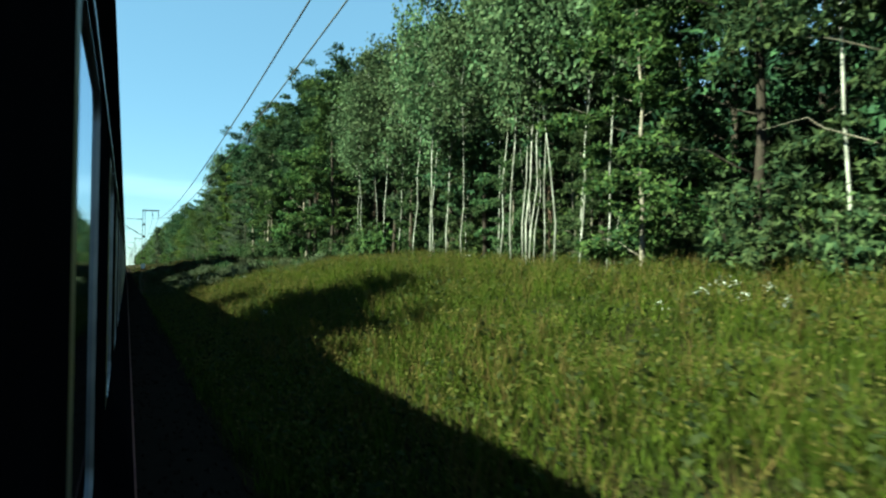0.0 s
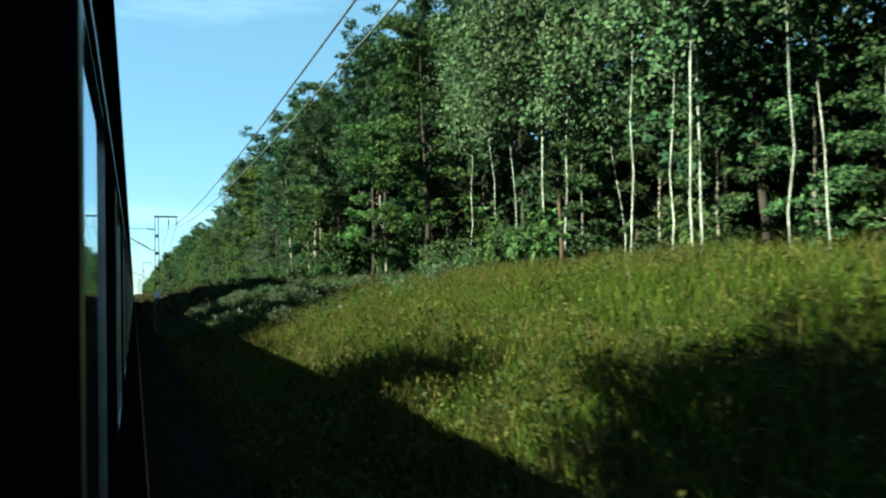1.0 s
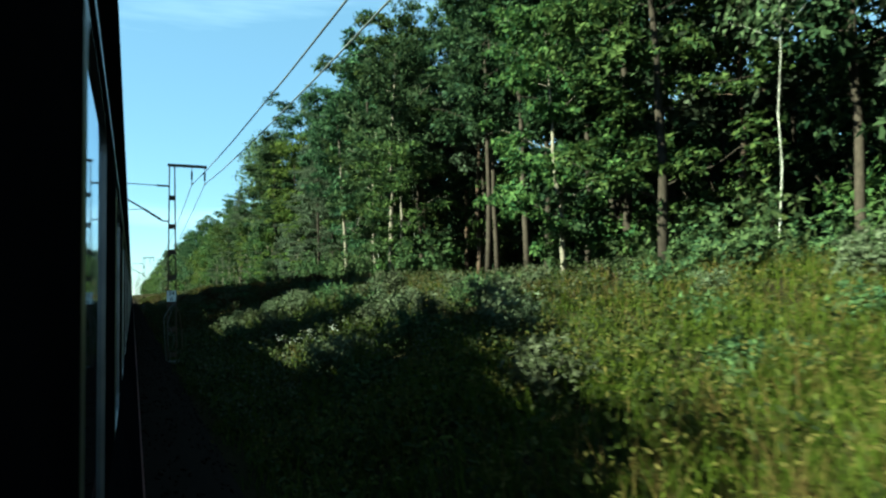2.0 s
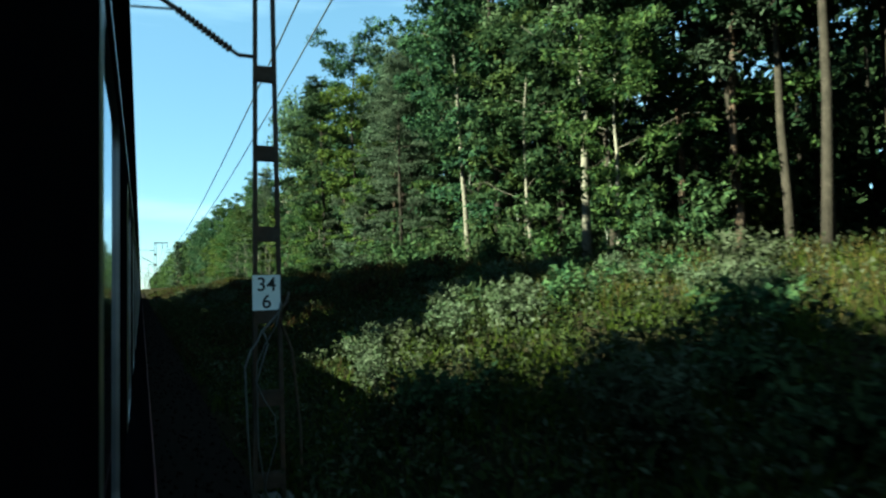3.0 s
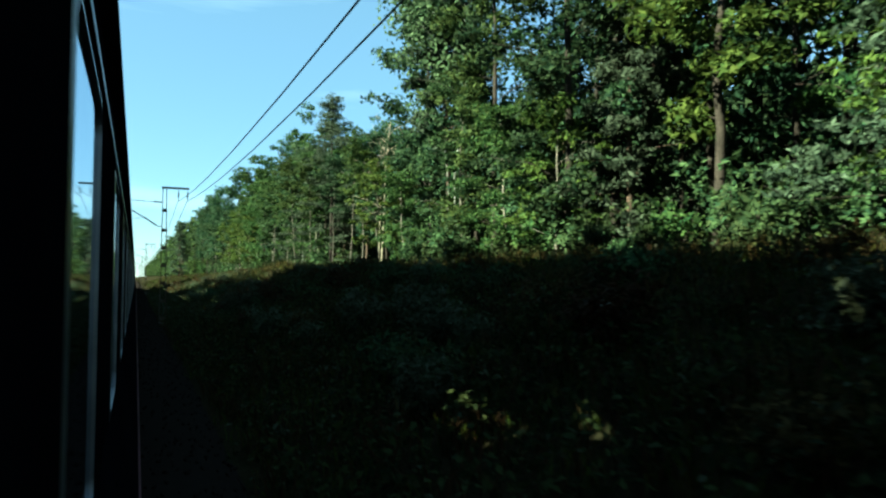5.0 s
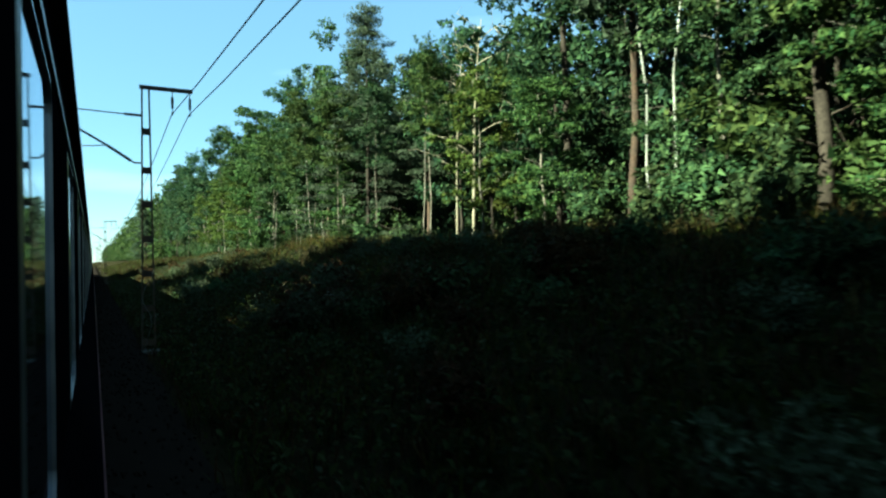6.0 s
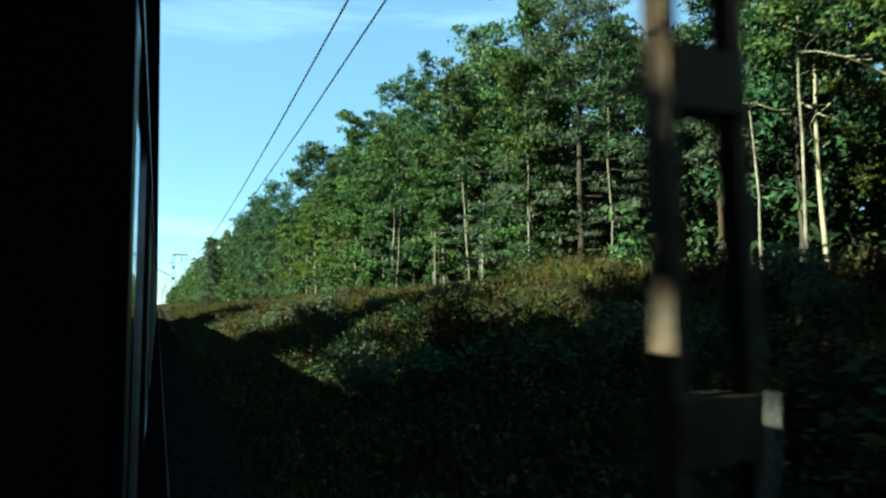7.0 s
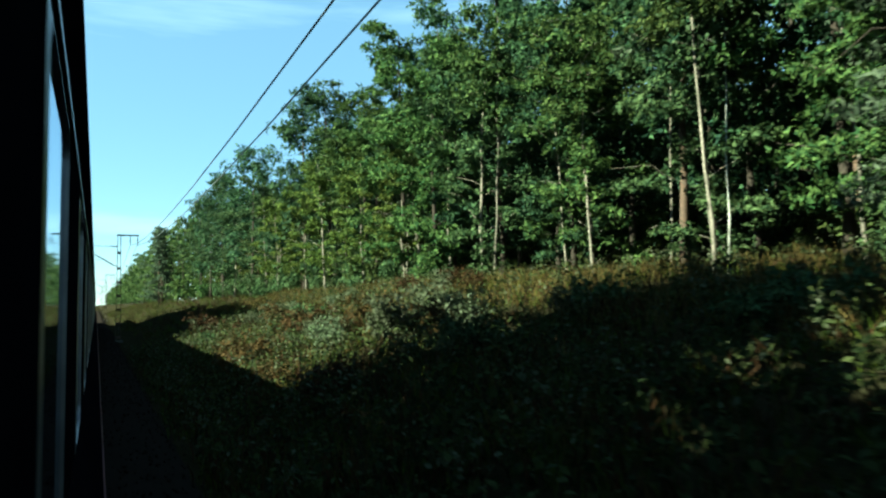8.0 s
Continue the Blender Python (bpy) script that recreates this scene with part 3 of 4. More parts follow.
PROTO["yellow1"] = tree("tree", "broadleaf_tree", "tall tree with light yellow-green leaves", 20, 5, 3.6, 0.2, BARK, LEAF_YELLOW, 18, 6, 42, 0.39, 0.95, flat=0.4, up=1.1, profile=dome, fine=True)
for k in range(4):
    PROTO["birch%d" % k] = tree("tree", "birch_tree", "slender white-barked birch with a thin pale crown", 17.5 + k, 8.7 - 0.4 * k, 2.5, 0.036 + 0.005 * k, BARK_BIRCH, LEAF_BIRCH, 28, 4, 31, 0.3, 0.85, top_wide=0.5, rise=0.9, droop=0.5, lean=1.0 + 0.55 * k, wave=0.16, flat=1.2)
for k in range(2):
    PROTO["pine%d" % k] = tree("tree", "pine_tree", "tall pine with a reddish trunk and dark needles", 20 + 2 * k, 8.5 - 1.5 * k, 3.0, 0.2, BARK_PINE, NEEDLE, 17, 6, 50, 0.48, 0.85, rise=0.35, profile=umbrella, aspect=0.3, lean=0.5, flat=0.5, top_wide=0.9)
PROTO["fir0"] = tree("tree", "fir_tree", "broad conifer with layered feathery green boughs", 20, 1.2, 4.6, 0.2, BARK_PINE, NEEDLE, 34, 5, 44, 0.5, 0.8, rise=-0.02, profile=cone, aspect=0.3, flat=0.3, lean=0.1, wave=0.03, top_wide=0.15)
PROTO["fir1"] = tree("tree", "young_fir", "young conifer with wide grey-green layered boughs", 11.5, 0.8, 4.6, 0.13, BARK, NEEDLE, 30, 6, 50, 0.42, 0.8, rise=0.02, profile=cone, aspect=0.26, flat=0.2, lean=0.1, wave=0.03, top_wide=0.15)
PROTO["fir2"] = tree("tree", "fir_tree", "tall conifer with wide feathery grey-green boughs", 17.5, 1.2, 5.2, 0.17, BARK, NEEDLE, 42, 7, 62, 0.3, 0.72, rise=0.0, profile=cone, aspect=0.2, flat=0.16, lean=0.1, wave=0.03, top_wide=0.15)
PROTO["back0"] = tree("tree", "broadleaf_tree", "broadleaf tree standing deep in the wood", 21, 4.5, 4.2, 0.2, BARK, LEAF_DARK, 16, 5, 19, 0.58, 1.35, sides=3, fine=True)
PROTO["back1"] = tree("tree", "pine_tree", "pine standing deep in the wood", 21, 7, 3.4, 0.18, BARK_PINE, NEEDLE, 14, 5, 16, 0.8, 1.15, aspect=0.35)
PROTO["shade0"] = tree("tree", "broadleaf_tree", "broadleaf tree of the wood across the line", 21, 4.0, 4.3, 0.2, BARK, LEAF_DARK, 15, 6, 8, 1.45, 1.4, profile=dome, sides=3)
PROTO["high0"] = tree("tree", "broadleaf_tree", "tall broadleaf tree with a high dark crown over a hollow", 23, 8.4, 4.2, 0.2, BARK, LEAF_DARK, 18, 6, 42, 0.43, 1.0, flat=0.42, up=1.1, profile=dome, fine=True)
PROTO["shade2"] = tree("tree", "broadleaf_tree", "tall tree with a small high crown across the line", 21, 15.8, 3.4, 0.18, BARK, LEAF_DARK, 10, 5, 8, 1.3, 1.1, profile=dome, top_wide=0.9)
for k in range(2):
    PROTO["pole%d" % k] = tree("tree", "slender_tree", "slender pale-trunked tree with a thin green crown", 15.0 + k, 7.5, 2.3, 0.06, BARK_PALE, (LEAF_BROAD, LEAF_DARK)[k], 16, 4, 32, 0.33, 0.8, flat=0.5, up=1.0, lean=0.9, wave=0.14, profile=dome, fine=True, top_wide=0.6)
PROTO["oak0"] = tree("tree", "oak_tree", "stout broadleaf tree with a pale sunlit trunk", 20, 6.5, 4.2, 0.2, BARK_PALE, LEAF_DARK, 18, 6, 42, 0.4, 0.98, flat=0.42, up=1.0, profile=dome, fine=True, lean=0.9)
PROTO["dead0"] = dead_tree()
USED = set()


def plant(kind, x, y, turn=None, s=1.0, tip=0.0, lean_to=0.0):
    """Sets a tree of that kind on the ground."""
    m = pose(x, y, float(ground_z(x, y)), lean_to, tip, rng.uniform(0, 360) if turn is None else turn) @ Matrix.Diagonal((s, s, s * rng.uniform(0.93, 1.07), 1))
    ob = PROTO[kind]
    if kind in USED:
        return copy_thing(ob, m @ Matrix.Diagonal((*(1 / k for k in ob.scale), 1)))
    USED.add(kind)
    ob.matrix_basis = m
    return ob


# the birch stand, its spacing along the line
for k, (x, y) in enumerate(((18.2, 51.1), (19.8, 51.6), (18.7, 47.9), (20.2, 48.1), (18.4, 41.4), (19.2, 40.1), (18.2, 37.8), (19.8, 39.2), (18.7, 34.6), (20.2, 32.6), (18.4, 28.5), (19.2, 28.4), (18.2, 26.4), (19.8, 27.3), (18.7, 25.3), (20.2, 25.1), (18.4, 22.7), (19.2, 22.0))):
    plant("birch%d" % (k % 4), x, y, s=0.95 + 0.1 * ((k * 7) % 5) / 4)
for k in range(9):
    plant("birch%d" % (k % 4), rng.uniform(20.5, 23.0), rng.uniform(20, 47), s=rng.uniform(0.75, 1.05))
for x, y, size in ((20.6, 24.5, 0.5), (22.4, 28.2, 0.62), (21.2, 32.6, 0.46), (23.0, 36.4, 0.66), (21.4, 39.5, 0.52), (22.6, 43.8, 0.6), (20.8, 47.4, 0.55)):
    plant("edge1", x, y, s=size)
plant("birch3", 17.8, 10.2, s=1.1)
plant("birch1", 19.4, 146.6, s=1.45)
plant("birch1", 19.9, 147.6, s=1.4)
plant("birch1", 18.6, 186.8, s=0.95)
for y in (57.0, 87.5, 94.6, 101.2):
    plant("birch0", 19.3, y, s=0.9)

for k, y in enumerate((164.0, 174.5, 180.0, 183.0, 186.5, 189.5, 193.0, 196.0, 199.5, 206.0, 211.0, 217.0, 222.0, 228.0)):
    plant("pole%d" % (k % 2), 17.8 + (0.0, 1.2, 0.4, 1.8)[k % 4], y, s=0.85 + 0.04 * (k % 5))

# single trees that stand out along the edge
for kind, x, y, s in (
        ("broad0", 20.5, 5.0, 0.95), ("broad1", 18.8, 14.0, 0.9), ("edge1", 17.6, 9.0, 0.9), ("edge0", 17.2, 17.5, 0.85),
        ("broad2", 19.6, -2.0, 1.0), ("broad3", 21.0, 66.0, 1.0), ("broad0", 18.2, 61.0, 0.98), ("broad1", 21.5, 67.0, 1.0), ("high0", 19.8, 72.5, 0.95), ("high0", 20.4, 78.0, 0.98), ("high0", 22.8, 75.0, 1.0), ("high0", 23.0, 81.0, 0.95), ("high0", 21.4, 69.4, 0.95), ("high0", 25.6, 78.4, 1.0), ("high0", 25.2, 71.4, 1.0),
        ("broad2", 24.0, 84.5, 1.0), ("broad3", 20.6, 88.5, 0.9), ("edge0", 16.9, 65.5, 0.9), ("edge0", 16.8, 84.0, 0.8),
        ("broad0", 20.4, 92.5, 1.1), ("edge1", 17.6, 91.5, 0.8), ("oak0", 16.9, 86.1, 0.95), ("oak0", 17.0, 96.8, 0.9), ("broad1", 20.0, 98.5, 1.12), ("broad2", 21.8, 103.5, 1.02),
        ("fir2", 17.8, 109.0, 1.0), ("fir2", 20.6, 113.4, 1.12), ("fir1", 17.6, 116.5, 0.8), ("broad3", 22.5, 110.5, 1.0), ("pine0", 19.5, 114.5, 0.95), ("pine1", 21.5, 118.5, 1.0), ("yellow0", 17.2, 116.0, 0.8),
        ("yellow1", 19.0, 124.0, 1.05), ("broad3", 21.4, 132.3, 1.14), ("broad1", 17.8, 131.4, 1.02), ("fir0", 19.4, 129.0, 0.75), ("yellow0", 17.4, 131.5, 0.75), ("broad0", 19.5, 140.5, 1.05),
        ("edge0", 18.0, 137.0, 0.7), ("pine0", 20.5, 149.3, 1.05), ("edge1", 18.6, 143.5, 0.75), ("yellow0", 18.2, 158.0, 0.86), ("dead0", 20.0, 161.6, 0.98), ("dead0", 21.2, 165.5, 0.8),
        ("broad1", 22.0, 155.5, 1.1), ("edge0", 18.6, 153.0, 0.6), ("pine1", 21.5, 170.5, 0.74), ("pole1", 20.0, 167.4, 0.86), ("yellow1", 23.0, 164.0, 0.52), ("fir2", 19.9, 177.8, 1.18),
        ("broad2", 21.0, 184.0, 0.84), ("edge0", 19.0, 181.5, 0.7), ("pine0", 20.6, 190.0, 0.9), ("edge1", 19.4, 188.0, 0.8), ("broad3", 20.4, 196.5, 0.66), ("edge0", 19.6, 194.5, 0.85),
        ("broad1", 20.8, 203.2, 0.93), ("broad0", 17.4, 205.4, 0.74), ("edge1", 18.0, 201.0, 0.8), ("broad0", 18.8, 212.6, 0.92), ("broad2", 25.5, 218.0, 1.08), ("edge0", 17.6, 208.0, 0.85), ("broad2", 18.9, 220.0, 0.78), ("broad3", 19.0, 229.0, 0.86), ("yellow0", 16.6, 215.0, 0.95), ("yellow0", 16.4, 223.0, 1.0), ("yellow0", 17.0, 209.0, 0.85), ("yellow0", 16.6, 229.0, 0.9)):
    plant(kind, x, y, s=s)

# the edge further on
y = 233.0
while y < 300:
    plant(("back0", "back0", "edge1", "yellow0", "back0", "yellow0", "back0")[int(rng.integers(7))], 17.2 + rng.uniform(-0.8, 2.2), y, s=rng.uniform(0.8, 0.98))
    y += rng.uniform(4.0, 6.5) * (1 + max(0, y - 300) / 250)
for kind, x, y, s in (("fir0", 13.3, 340.0, 1.0), ("pine1", 14.4, 344.0, 0.92), ("fir0", 15.0, 349.0, 0.95)):
    plant(kind, x, y, s=s)

# the row behind the edge
y = -14.0
while y < 300:
    thin, late = 138 < y < 182, y > 138
    kind = str(rng.choice(["broad0", "broad2", "back0", "pine0", "back1"], p=[0.06, 0.06, 0.62, 0.1, 0.16]))
    if 20 < y < 52 and kind[:5] == "broad":
        kind = "back0"
    hollow = 69 < y < 82 or 171 < y < 178
    if not hollow and (not thin or rng.uniform() < 0.6):
        plant(kind, 23.8 + rng.uniform(-1.4, 1.4), y, s=rng.uniform(0.92, 1.1) * (0.66 if 158 < y < 178 else 0.8 if late else 0.95))
    y += 4.4 * rng.uniform(0.75, 1.25) * (1 + max(0, y - 230) / 120)


def massed_wood(name, label, spots, clumps, per, size, mat):
    """Many trees too far in to tell apart: stems and clumped foliage in one mesh."""
    stems, pts = Geo(), []
    for x, y, h in spots:
        z = float(ground_z(x, y))
        stems.tube([(x, y, z - 0.3), (x + rng.normal() * 0.3, y, z + h * 0.5), (x + rng.normal() * 0.5, y, z + h * 0.9)], [0.17, 0.13, 0.04], 5)
        u = rng.uniform(0, 1, clumps)
        if (68 < y < 84 or 170 < y < 180) and x < 38:      # the hollows: bare stems under high crowns
            u = 0.5 + 0.5 * u
        a = rng.uniform(0, 6.28, clumps)
        r = 3.8 * np.sqrt(rng.uniform(0, 1, clumps)) * (0.45 + np.sin(np.pi * (0.15 + 0.8 * u)) * 0.7)
        c = np.stack([x + r * np.cos(a), y + r * np.sin(a), z + h * (0.04 + 0.96 * u)], -1)
        pts.append(np.repeat(c, per, 0) + rng.normal(size=(clumps * per, 3)) * (0.6, 0.6, 0.4))
    ob = new(name, flat_mesh(name, sprays(np.concatenate(pts), size, 0.7), 3))
    ob.data.materials.append(mat)
    part("stems", stems.mesh("stems", True), BARK, ob)["kind"] = "stuff"
    return tagged(ob, label, "woodland", kind="stuff")


spots = [(x0 + rng.uniform(-1.8, 1.8), y, rng.uniform(20, 25) * (0.68 if 156 < y < 184 else 0.76 if 138 < y < 184 else 0.84 if y > 150 else 1.0)) for x0, step in ((28.5, 5.0), (34.0, 5.6), (41.0, 6.2)) for y in np.arange(-30, 330, step)]
massed_wood("deep_wood", "shadowed trees deep in the wood", spots, 50, 10, 0.95, LEAF_DARK)
spots = [(17.5 + rng.uniform(-1, 9), y, rng.uniform(17, 22)) for y in np.concatenate([np.arange(300, 600, 3.2), np.arange(600, 1500, 9)])]
massed_wood("far_tree_line", "green tree line receding along the railway", spots, 36, 5, 1.2, LEAF_BROAD)

# the wood across the line, whose shade falls over the track
GAPS = ((60.0, 69.2), (72.5, 89.5), (90.3, 94.7), (111.8, 116.4), (147.0, 159.0), (165.6, 216.6))
for y, size in ((17.2, 0.67), (21.5, 0.72), (24.5, 0.82), (34.6, 0.66), (41.5, 0.52), (46.0, 0.52)):
    plant("shade0", -10.5, y, s=size)
    plant("shade0", -13.5, y + 0.4, s=size * 1.08)
for kind, x, y, size in (("shade2", -10.5, 61.6, 0.88), ("shade0", -10.5, 164.2, 0.84), ("shade0", -10.5, 176.4, 0.76), ("shade0", -10.5, 181.6, 1.03), ("shade0", -11.0, 184.8, 1.03), ("shade0", -15.5, 183.2, 1.18), ("shade0", -9.2, 145.6, 0.85), ("birch1", -9.5, 150.2, 1.05), ("birch1", -10.0, 155.2, 1.0), ("birch0", -9.4, 170.8, 1.0), ("birch0", -12.5, 148.6, 1.2), ("birch2", -14.0, 155.9, 1.15), ("shade2", -10.8, 150.6, 1.04), ("shade2", -10.4, 155.0, 1.08), ("shade2", -11.2, 159.2, 1.06), ("shade2", -10.6, 163.2, 1.06), ("shade2", -15.0, 157.0, 1.22), ("shade0", -9.2, 157.2, 0.9),
                         ("shade0", -10.5, 72.9, 0.78), ("shade0", -10.5, 70.9, 0.8), ("shade0", -10.5, 68.5, 0.72), ("shade0", -10.5, 58.4, 0.74), ("shade0", -10.5, 83.8, 0.84), ("shade0", -10.5, 88.4, 0.9), ("shade0", -15.5, 87.2, 1.05),
                         ("shade2", -10.5, 84.9, 1.05), ("shade2", -11.0, 89.0, 1.08), ("shade2", -10.2, 92.8, 1.1), ("shade2", -16.0, 91.0, 1.25)):
    plant(kind, x, y, s=size)
for y in np.arange(97.0, 147.0, 3.9):
    plant("shade2", -10.8 + rng.uniform(-0.6, 0.6), y, s=rng.uniform(0.98, 1.06))
for row, (x0, step, tall) in enumerate(((-10.5, 3.2, 1.0), (-16.0, 4.0, 1.12), (-22.0, 5.5, 1.2))):
    y = 50.5
    while y < 262:
        high = float(np.interp(y, [48, 60, 70, 82, 88, 95, 150, 165, 177, 180, 187, 214, 262], [0.66, 0.72, 0.8, 0.76, 0.8, 1.0, 1.0, 0.88, 0.9, 1.04, 1.04, 0.84, 0.84]))
        if not any(a < y < b for a, b in GAPS):
            plant("shade0", x0 + rng.uniform(-1.0, 1.0), y, s=tall * high * rng.uniform(0.9, 1.05))
        y += step * rng.uniform(0.92, 1.08)


# ---- undergrowth ----
def shrub(name, label, height, radius, foliage, n, size):
    ob = new(name)
    centres, out = [], []
    for k in range(9):
        a, r = rng.uniform(0, 6.28), radius * rng.uniform(0.2, 0.8)
        tip = np.array([r * math.cos(a), r * math.sin(a), height * rng.uniform(0.5, 0.95)])
        s = np.linspace(0, 1, 4)[:, None]
        if k < 5:
            path = tip * s + np.array([0, 0, -0.1]) + np.array([0, 0, 0.3]) * s * (1 - s)
            part("stem", Geo().tube(path, [0.022, 0.018, 0.012, 0.006], 5).mesh("stem", True), BARK, ob)
        for j in range(n // 9 // 30):
            c = tip * rng.uniform(0.35, 1.05)
            d = unit(rng.normal(size=(24, 3))) * rng.uniform(0.2, 1, (24, 1)) ** 0.5
            centres.append(c + d * radius * 0.42 * np.array([1, 1, 0.8]))
            out.append(d)
    c = np.concatenate(centres)
    c[:, 2] = np.abs(c[:, 2])
    part("foliage", flat_mesh("foliage", sprays(c, size * 1.2, 0.8, np.concatenate(out)), 3), foliage, ob)
    return tagged(ob, label, "shrub", "shrubs on the bank")


for k in range(2):
    PROTO["bush%d" % k] = shrub("shrub", "dense green leafy shrub on the bank", 2.4 + 0.8 * k, 1.5, LEAF_SHRUB, 560, 0.27)
PROTO["bramble0"] = shrub("bramble", "low green bramble thicket on the bank", 1.0, 1.1, LEAF_SHRUB, 700, 0.16)
PROTO["bramble1"] = shrub("bramble", "low bramble thicket with reddish-brown leaves", 1.1, 1.2, BRACKEN, 700, 0.16)
PROTO["bramble2"] = shrub("raspberry_bush", "low raspberry bush with pale grey-green leaves", 1.2, 0.9, LEAF_PALE, 1150, 0.115)
PROTO["under0"] = shrub("shrub", "tall dark shrub under the trees", 4.2, 2.2, LEAF_BROAD, 500, 0.42)

y = -6.0
while y < 300:
    if any(a < y < b for a, b in ((68.5, 79.5), (150.0, 165.5), (170.5, 178.0), (181.5, 203.0))):
        pass
    elif not 20 < y < 47:
        plant("bush%d" % int(rng.integers(2)) if rng.uniform() < 0.65 else "under0", 16.6 + rng.uniform(-0.6, 3.0), y, s=rng.uniform(0.6, 1.0))
        plant("bush%d" % int(rng.integers(2)), 17.5 + rng.uniform(-1.2, 2.0), y + 1.3, s=rng.uniform(0.7, 1.2))
    else:
        if rng.uniform() < 0.4:
            plant("bush0", 21 + rng.uniform(0, 2), y, s=rng.uniform(0.5, 0.8))
    if not (69 < y < 83 or 170 < y < 179) and (not 20 < y < 47 or rng.uniform() < 0.5):
        plant("under0", 23.5 + rng.uniform(-2.0, 5.0), y + 1.2, s=rng.uniform(0.8, 1.3))
    y += rng.uniform(2.2, 3.8) * (1 + max(0, y - 200) / 150)
for k in range(190):
    y = rng.uniform(49, 215)
    pick = rng.uniform()
    red = float(np.interp(y, [50, 84, 102, 140, 215], [0.0, 0.0, 0.5, 0.3, 0.3]))
    plant("bramble1" if pick < red else "bramble2" if pick < red + 0.35 else "bramble0", rng.uniform(4.6, 8.6 if 164 < y < 176 else 14.5), y, s=rng.uniform(0.7, 1.25))
for x, y, size in ((5.0, 79.4, 0.8), (5.9, 80.6, 0.85), (6.9, 79.2, 0.9), (8.0, 81.6, 1.0), (4.6, 78.3, 0.7), (9.4, 83.2, 1.1), (8.9, 66.0, 1.1), (10.6, 68.4, 1.0), (12.5, 66.5, 1.1)):
    plant("bramble2", x, y, s=size)

# the depth of the wood, closed by foliage
n = 58000
fw = np.stack([rng.uniform(45, 56, n), rng.uniform(-60, 460, n), 0.8 + 18.7 * rng.uniform(0, 1, n) ** 1.15], -1)
far_wood = new("far_wood", flat_mesh("far_wood", leaves(fw, 2.35, 0.7, 0.4), 4))
far_wood.data.materials.append(LEAF_DARK)
tagged(far_wood, "dark depth of the wood behind the edge trees", "woodland", kind="stuff")


# ---- grass and weeds of the verge ----
def scatter(y0, y1, x0, x1, density):
    n = int((y1 - y0) * (x1 - x0) * density)
    x, y = rng.uniform(x0, x1, n), rng.uniform(y0, y1, n)
    return np.stack([x, y, ground_z(x, y)], -1)


def blades(at, height, width, lean, per, spread):
    base = np.repeat(at, per, 0)
    n = len(base)
    base = base + np.stack([rng.normal(size=n) * spread, rng.normal(size=n) * spread, np.zeros(n)], -1)
    h = (np.repeat(height, per) if np.ndim(height) else height) * rng.uniform(0.55, 1.15, n)
    a = rng.uniform(0, 6.28, n)
    way = np.stack([np.cos(a), np.sin(a), np.zeros(n)], -1)
    b = a + rng.uniform(0.6, 2.5, n)
    side = np.stack([np.cos(b), np.sin(b), np.zeros(n)], -1) * (width * rng.uniform(0.7, 1.3, n))[:, None]
    up = np.array([0, 0, 1.0])
    bow = (lean * rng.uniform(0.3, 1.3, n))[:, None] * way
    mid = base + up * (h * 0.5)[:, None] + bow * 0.22 * h[:, None]
    tip = base + up * (h * 0.97)[:, None] + bow * h[:, None]
    return np.stack([base - up * 0.05, mid + side, tip, mid - side], 1)


def stuff(name, label, category, faces, mat):
    ob = new(name, flat_mesh(name, faces, 4))
    ob.data.materials.append(mat)
    return tagged(ob, label, category, kind="stuff")


def lush(y):
    return np.interp(y, [-10, 46, 56, 75, 90, 400], [1.0, 1.0, 0.45, 0.4, 0.12, 0.15])


def keep(p, chance):
    return p[rng.uniform(size=len(p)) < chance]


near, wide, far_off = scatter(-6, 215, 1.7, 8.5, 14), scatter(-6, 235, 8.5, 17.5, 8), scatter(215, 420, 3.0, 17.5, 1.5)
everywhere = np.concatenate([near, wide, far_off])
gr = np.concatenate([keep(everywhere, np.interp(everywhere[:, 1], [-10, 48, 60, 90, 420], [0.95, 0.95, 0.5, 0.3, 0.35])), scatter(16, 50, 7.5, 14.0, 3.5)])


def tufty(p):
    """Uneven growth over one to three metres, 0 to 1."""
    x, y = p[:, 0], p[:, 1]
    return np.clip(0.5 + 0.28 * np.sin(1.9 * y + 0.8 * np.sin(1.3 * x)) * np.sin(1.7 * x + 0.6 * y) + 0.22 * np.sin(3.7 * y - 2.1 * x) * np.sin(2.9 * x + 1.1 * y), 0, 1)


tall = 0.38 + (0.25 + 0.5 * tufty(gr)) * lush(gr[:, 1]) * np.clip((gr[:, 0] - 2.6) / 2.5, 0.3, 1) + 0.1 * tufty(gr)
stuff("tall_grass", "tall yellow-green meadow grass along the track", "grass", blades(gr, tall, 0.0095, 0.6, 11, 0.16), GRASS)
sd = keep(gr[gr[:, 1] < 56], 0.75)
tips = np.repeat(sd, 7, 0) + rng.normal(size=(len(sd) * 7, 3)) * (0.2, 0.2, 0.11) + np.stack([0 * np.repeat(sd[:, 0], 7)] * 2 + [np.repeat(0.5 + 0.45 * tufty(sd) * np.clip((sd[:, 0] - 2.6) / 2.5, 0.3, 1), 7)], -1)
stuff("grass_panicles", "pale feathery seed heads of the meadow grass", "grass", leaves(tips, 0.085, 0.42, 0.9), PANICLE)
hb = keep(everywhere[everywhere[:, 1] < 56], 0.4 * (tufty(everywhere[everywhere[:, 1] < 56] * 0.6) > 0.52))
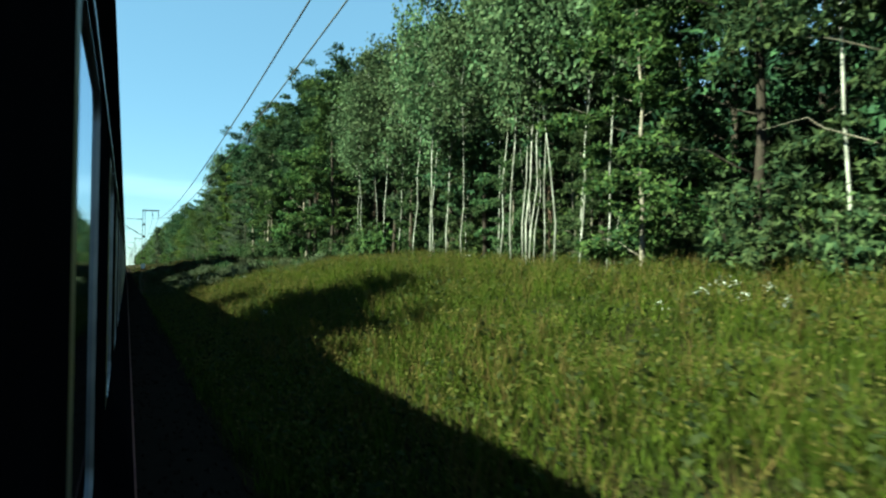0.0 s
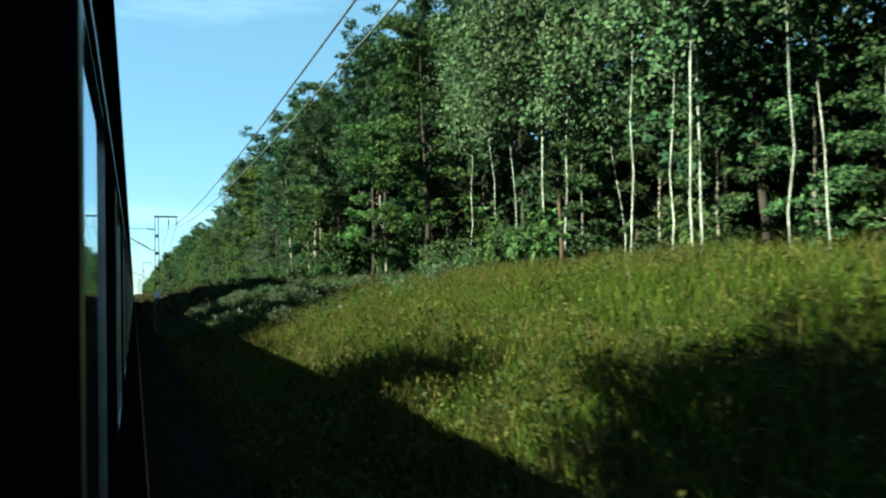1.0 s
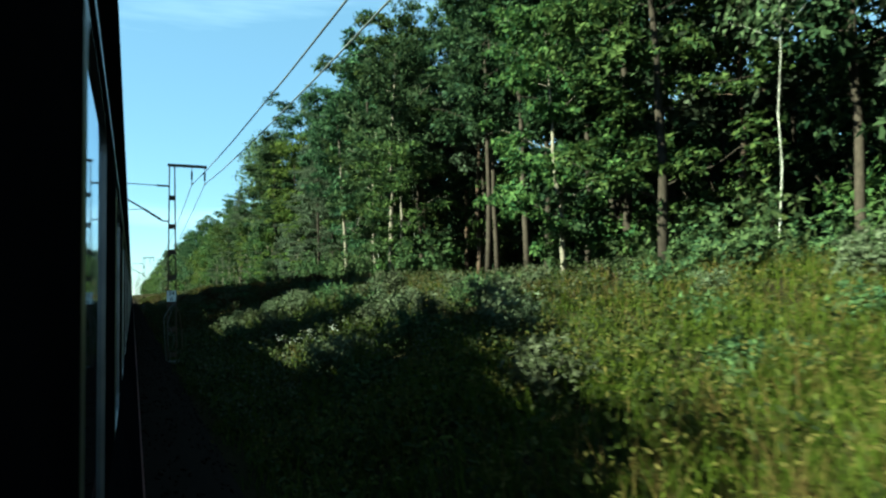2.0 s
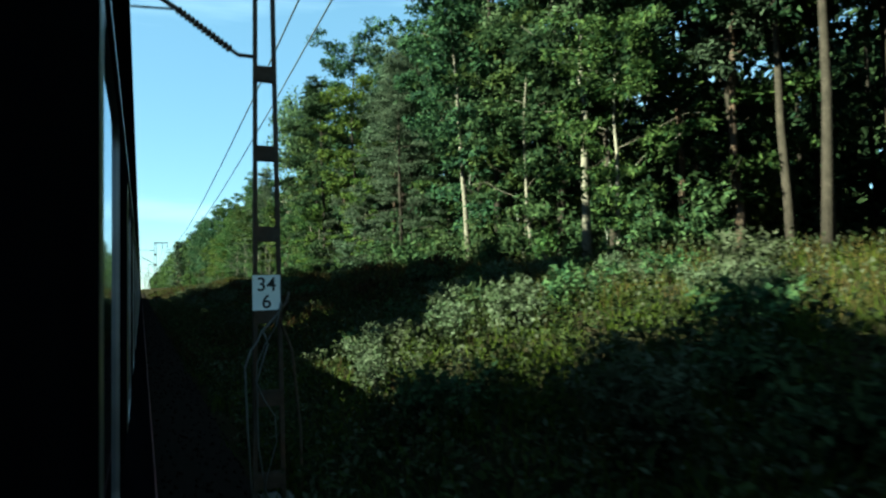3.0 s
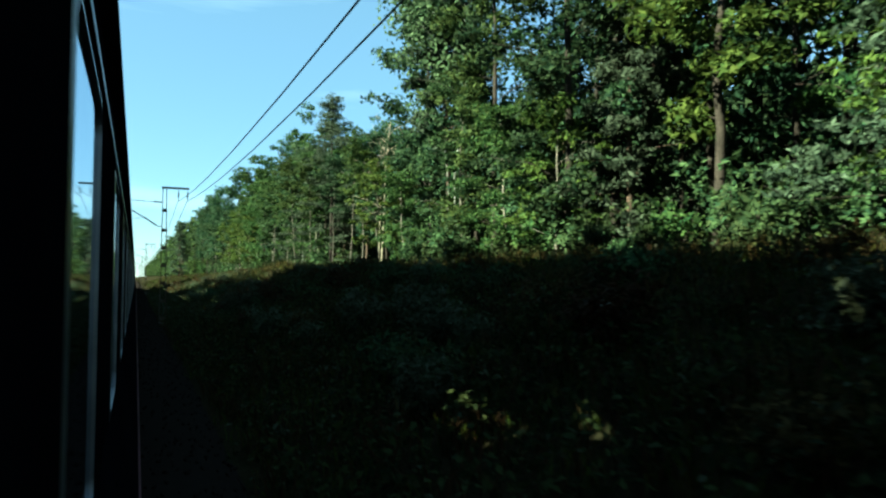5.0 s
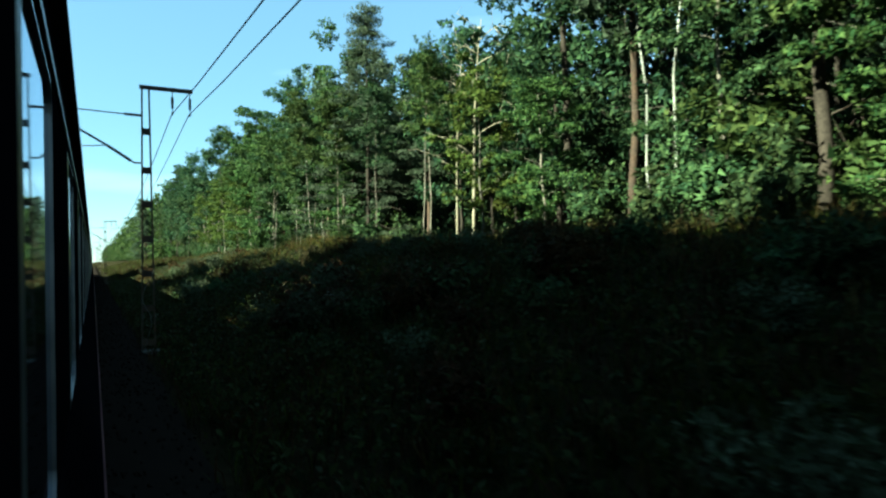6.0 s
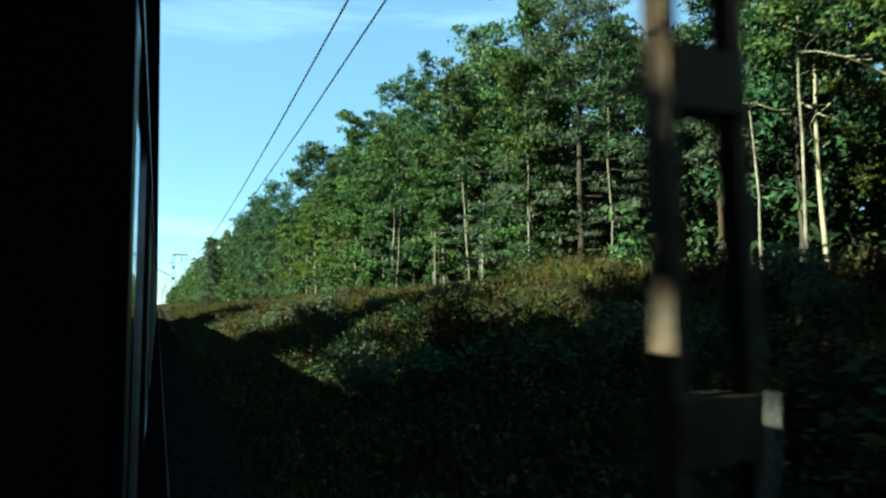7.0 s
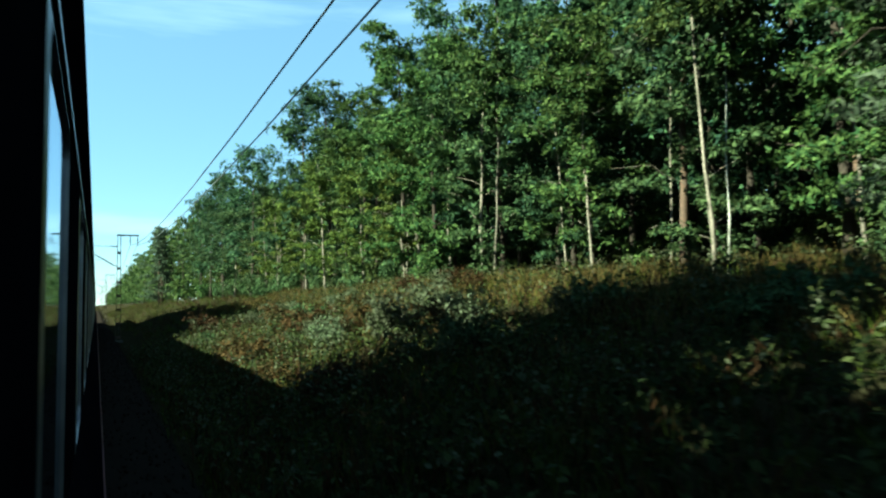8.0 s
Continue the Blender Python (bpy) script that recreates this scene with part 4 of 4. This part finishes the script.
herb = np.repeat(hb, 12, 0) + rng.normal(size=(len(hb) * 12, 3)) * (0.16, 0.16, 0) + np.stack([np.zeros(len(hb) * 12)] * 2 + [rng.uniform(0.15, 0.95, len(hb) * 12)], -1)
stuff("meadow_herbs", "leafy light green herbs growing among the grass", "weeds", leaves(herb, 0.11, 0.5, 0.8), HERB)
br = keep(everywhere, np.interp(everywhere[:, 1], [-10, 48, 84, 93, 150, 420], [0.0, 0.0, 0.02, 0.4, 0.26, 0.28]))
stuff("dry_bracken", "brown bracken and dry grass on the bank", "bracken", blades(br, 0.7, 0.014, 0.6, 9, 0.14), BRACKEN)
st = np.concatenate([keep(wide, np.interp(wide[:, 1], [-10, 60, 160, 172, 195, 235], [0.3, 0.3, 0.35, 0.75, 0.6, 0.4]) * np.clip((wide[:, 0] - 9) / 4, 0, 1)), keep(near, np.where(near[:, 1] < 50, 0.22, 0.04) * (near[:, 0] > 3.5))])
stuff("dry_grass", "ochre dry grass and seed stalks on the bank", "grass", blades(st, np.where(st[:, 1] < 50, 1.15, 0.85), 0.008, 0.4, 9, 0.12), STRAW)
cover = scatter(52, 215, 3.2, 11.0, 26)
cover[:, 2] += rng.uniform(0.02, 0.3, len(cover))
stuff("ground_cover", "low leafy plants covering the slope", "weeds", leaves(cover, 0.2, 0.6, 1.6), WEED)
wd = keep(everywhere, np.interp(everywhere[:, 1], [-10, 48, 55, 420], [0.25, 0.25, 0.5, 0.5]) * np.where(everywhere[:, 1] > 220, 0.3, 0.9))
per = 10
stalk = np.repeat(wd, per, 0)
stalk = stalk + rng.normal(size=stalk.shape) * (0.11, 0.11, 0) + np.stack([0 * stalk[:, 0], 0 * stalk[:, 0], rng.uniform(0.1, 1.0, len(stalk)) * np.repeat(rng.uniform(0.5, 1.15, len(wd)), per)], -1)
stuff("leafy_weeds", "leafy green nettles and weeds on the bank", "weeds", leaves(stalk, 0.15, 0.5, 0.7), WEED)
pw = keep(everywhere, np.interp(everywhere[:, 1], [55, 60, 86, 90, 142, 150, 212, 225], [0.0, 0.35, 0.35, 0.04, 0.04, 0.2, 0.2, 0.0]) * (tufty(everywhere * 0.7) > 0.45))
pale = np.repeat(pw, 12, 0) + rng.normal(size=(len(pw) * 12, 3)) * (0.15, 0.15, 0) + np.stack([np.zeros(len(pw) * 12)] * 2 + [rng.uniform(0.15, 0.95, len(pw) * 12)], -1)
stuff("pale_weeds", "pale grey-green leafy weeds on the bank", "weeds", leaves(pale, 0.12, 0.55, 0.9), LEAF_PALE)
um = np.concatenate([keep(everywhere, np.where(everywhere[:, 1] < 48, 0.0004, 0.00008)), scatter(7.2, 10.4, 10.0, 12.2, 1.1), scatter(62.5, 66.5, 4.6, 7.5, 0.9)])
heads = np.repeat(um + np.array([0, 0, 1.0]), 14, 0) + rng.normal(size=(len(um) * 14, 3)) * (0.08, 0.08, 0.06)
stuff("white_umbels", "small white umbel flowers among the grass", "flowers", leaves(heads, 0.05, 0.9, 1.0), UMBEL)
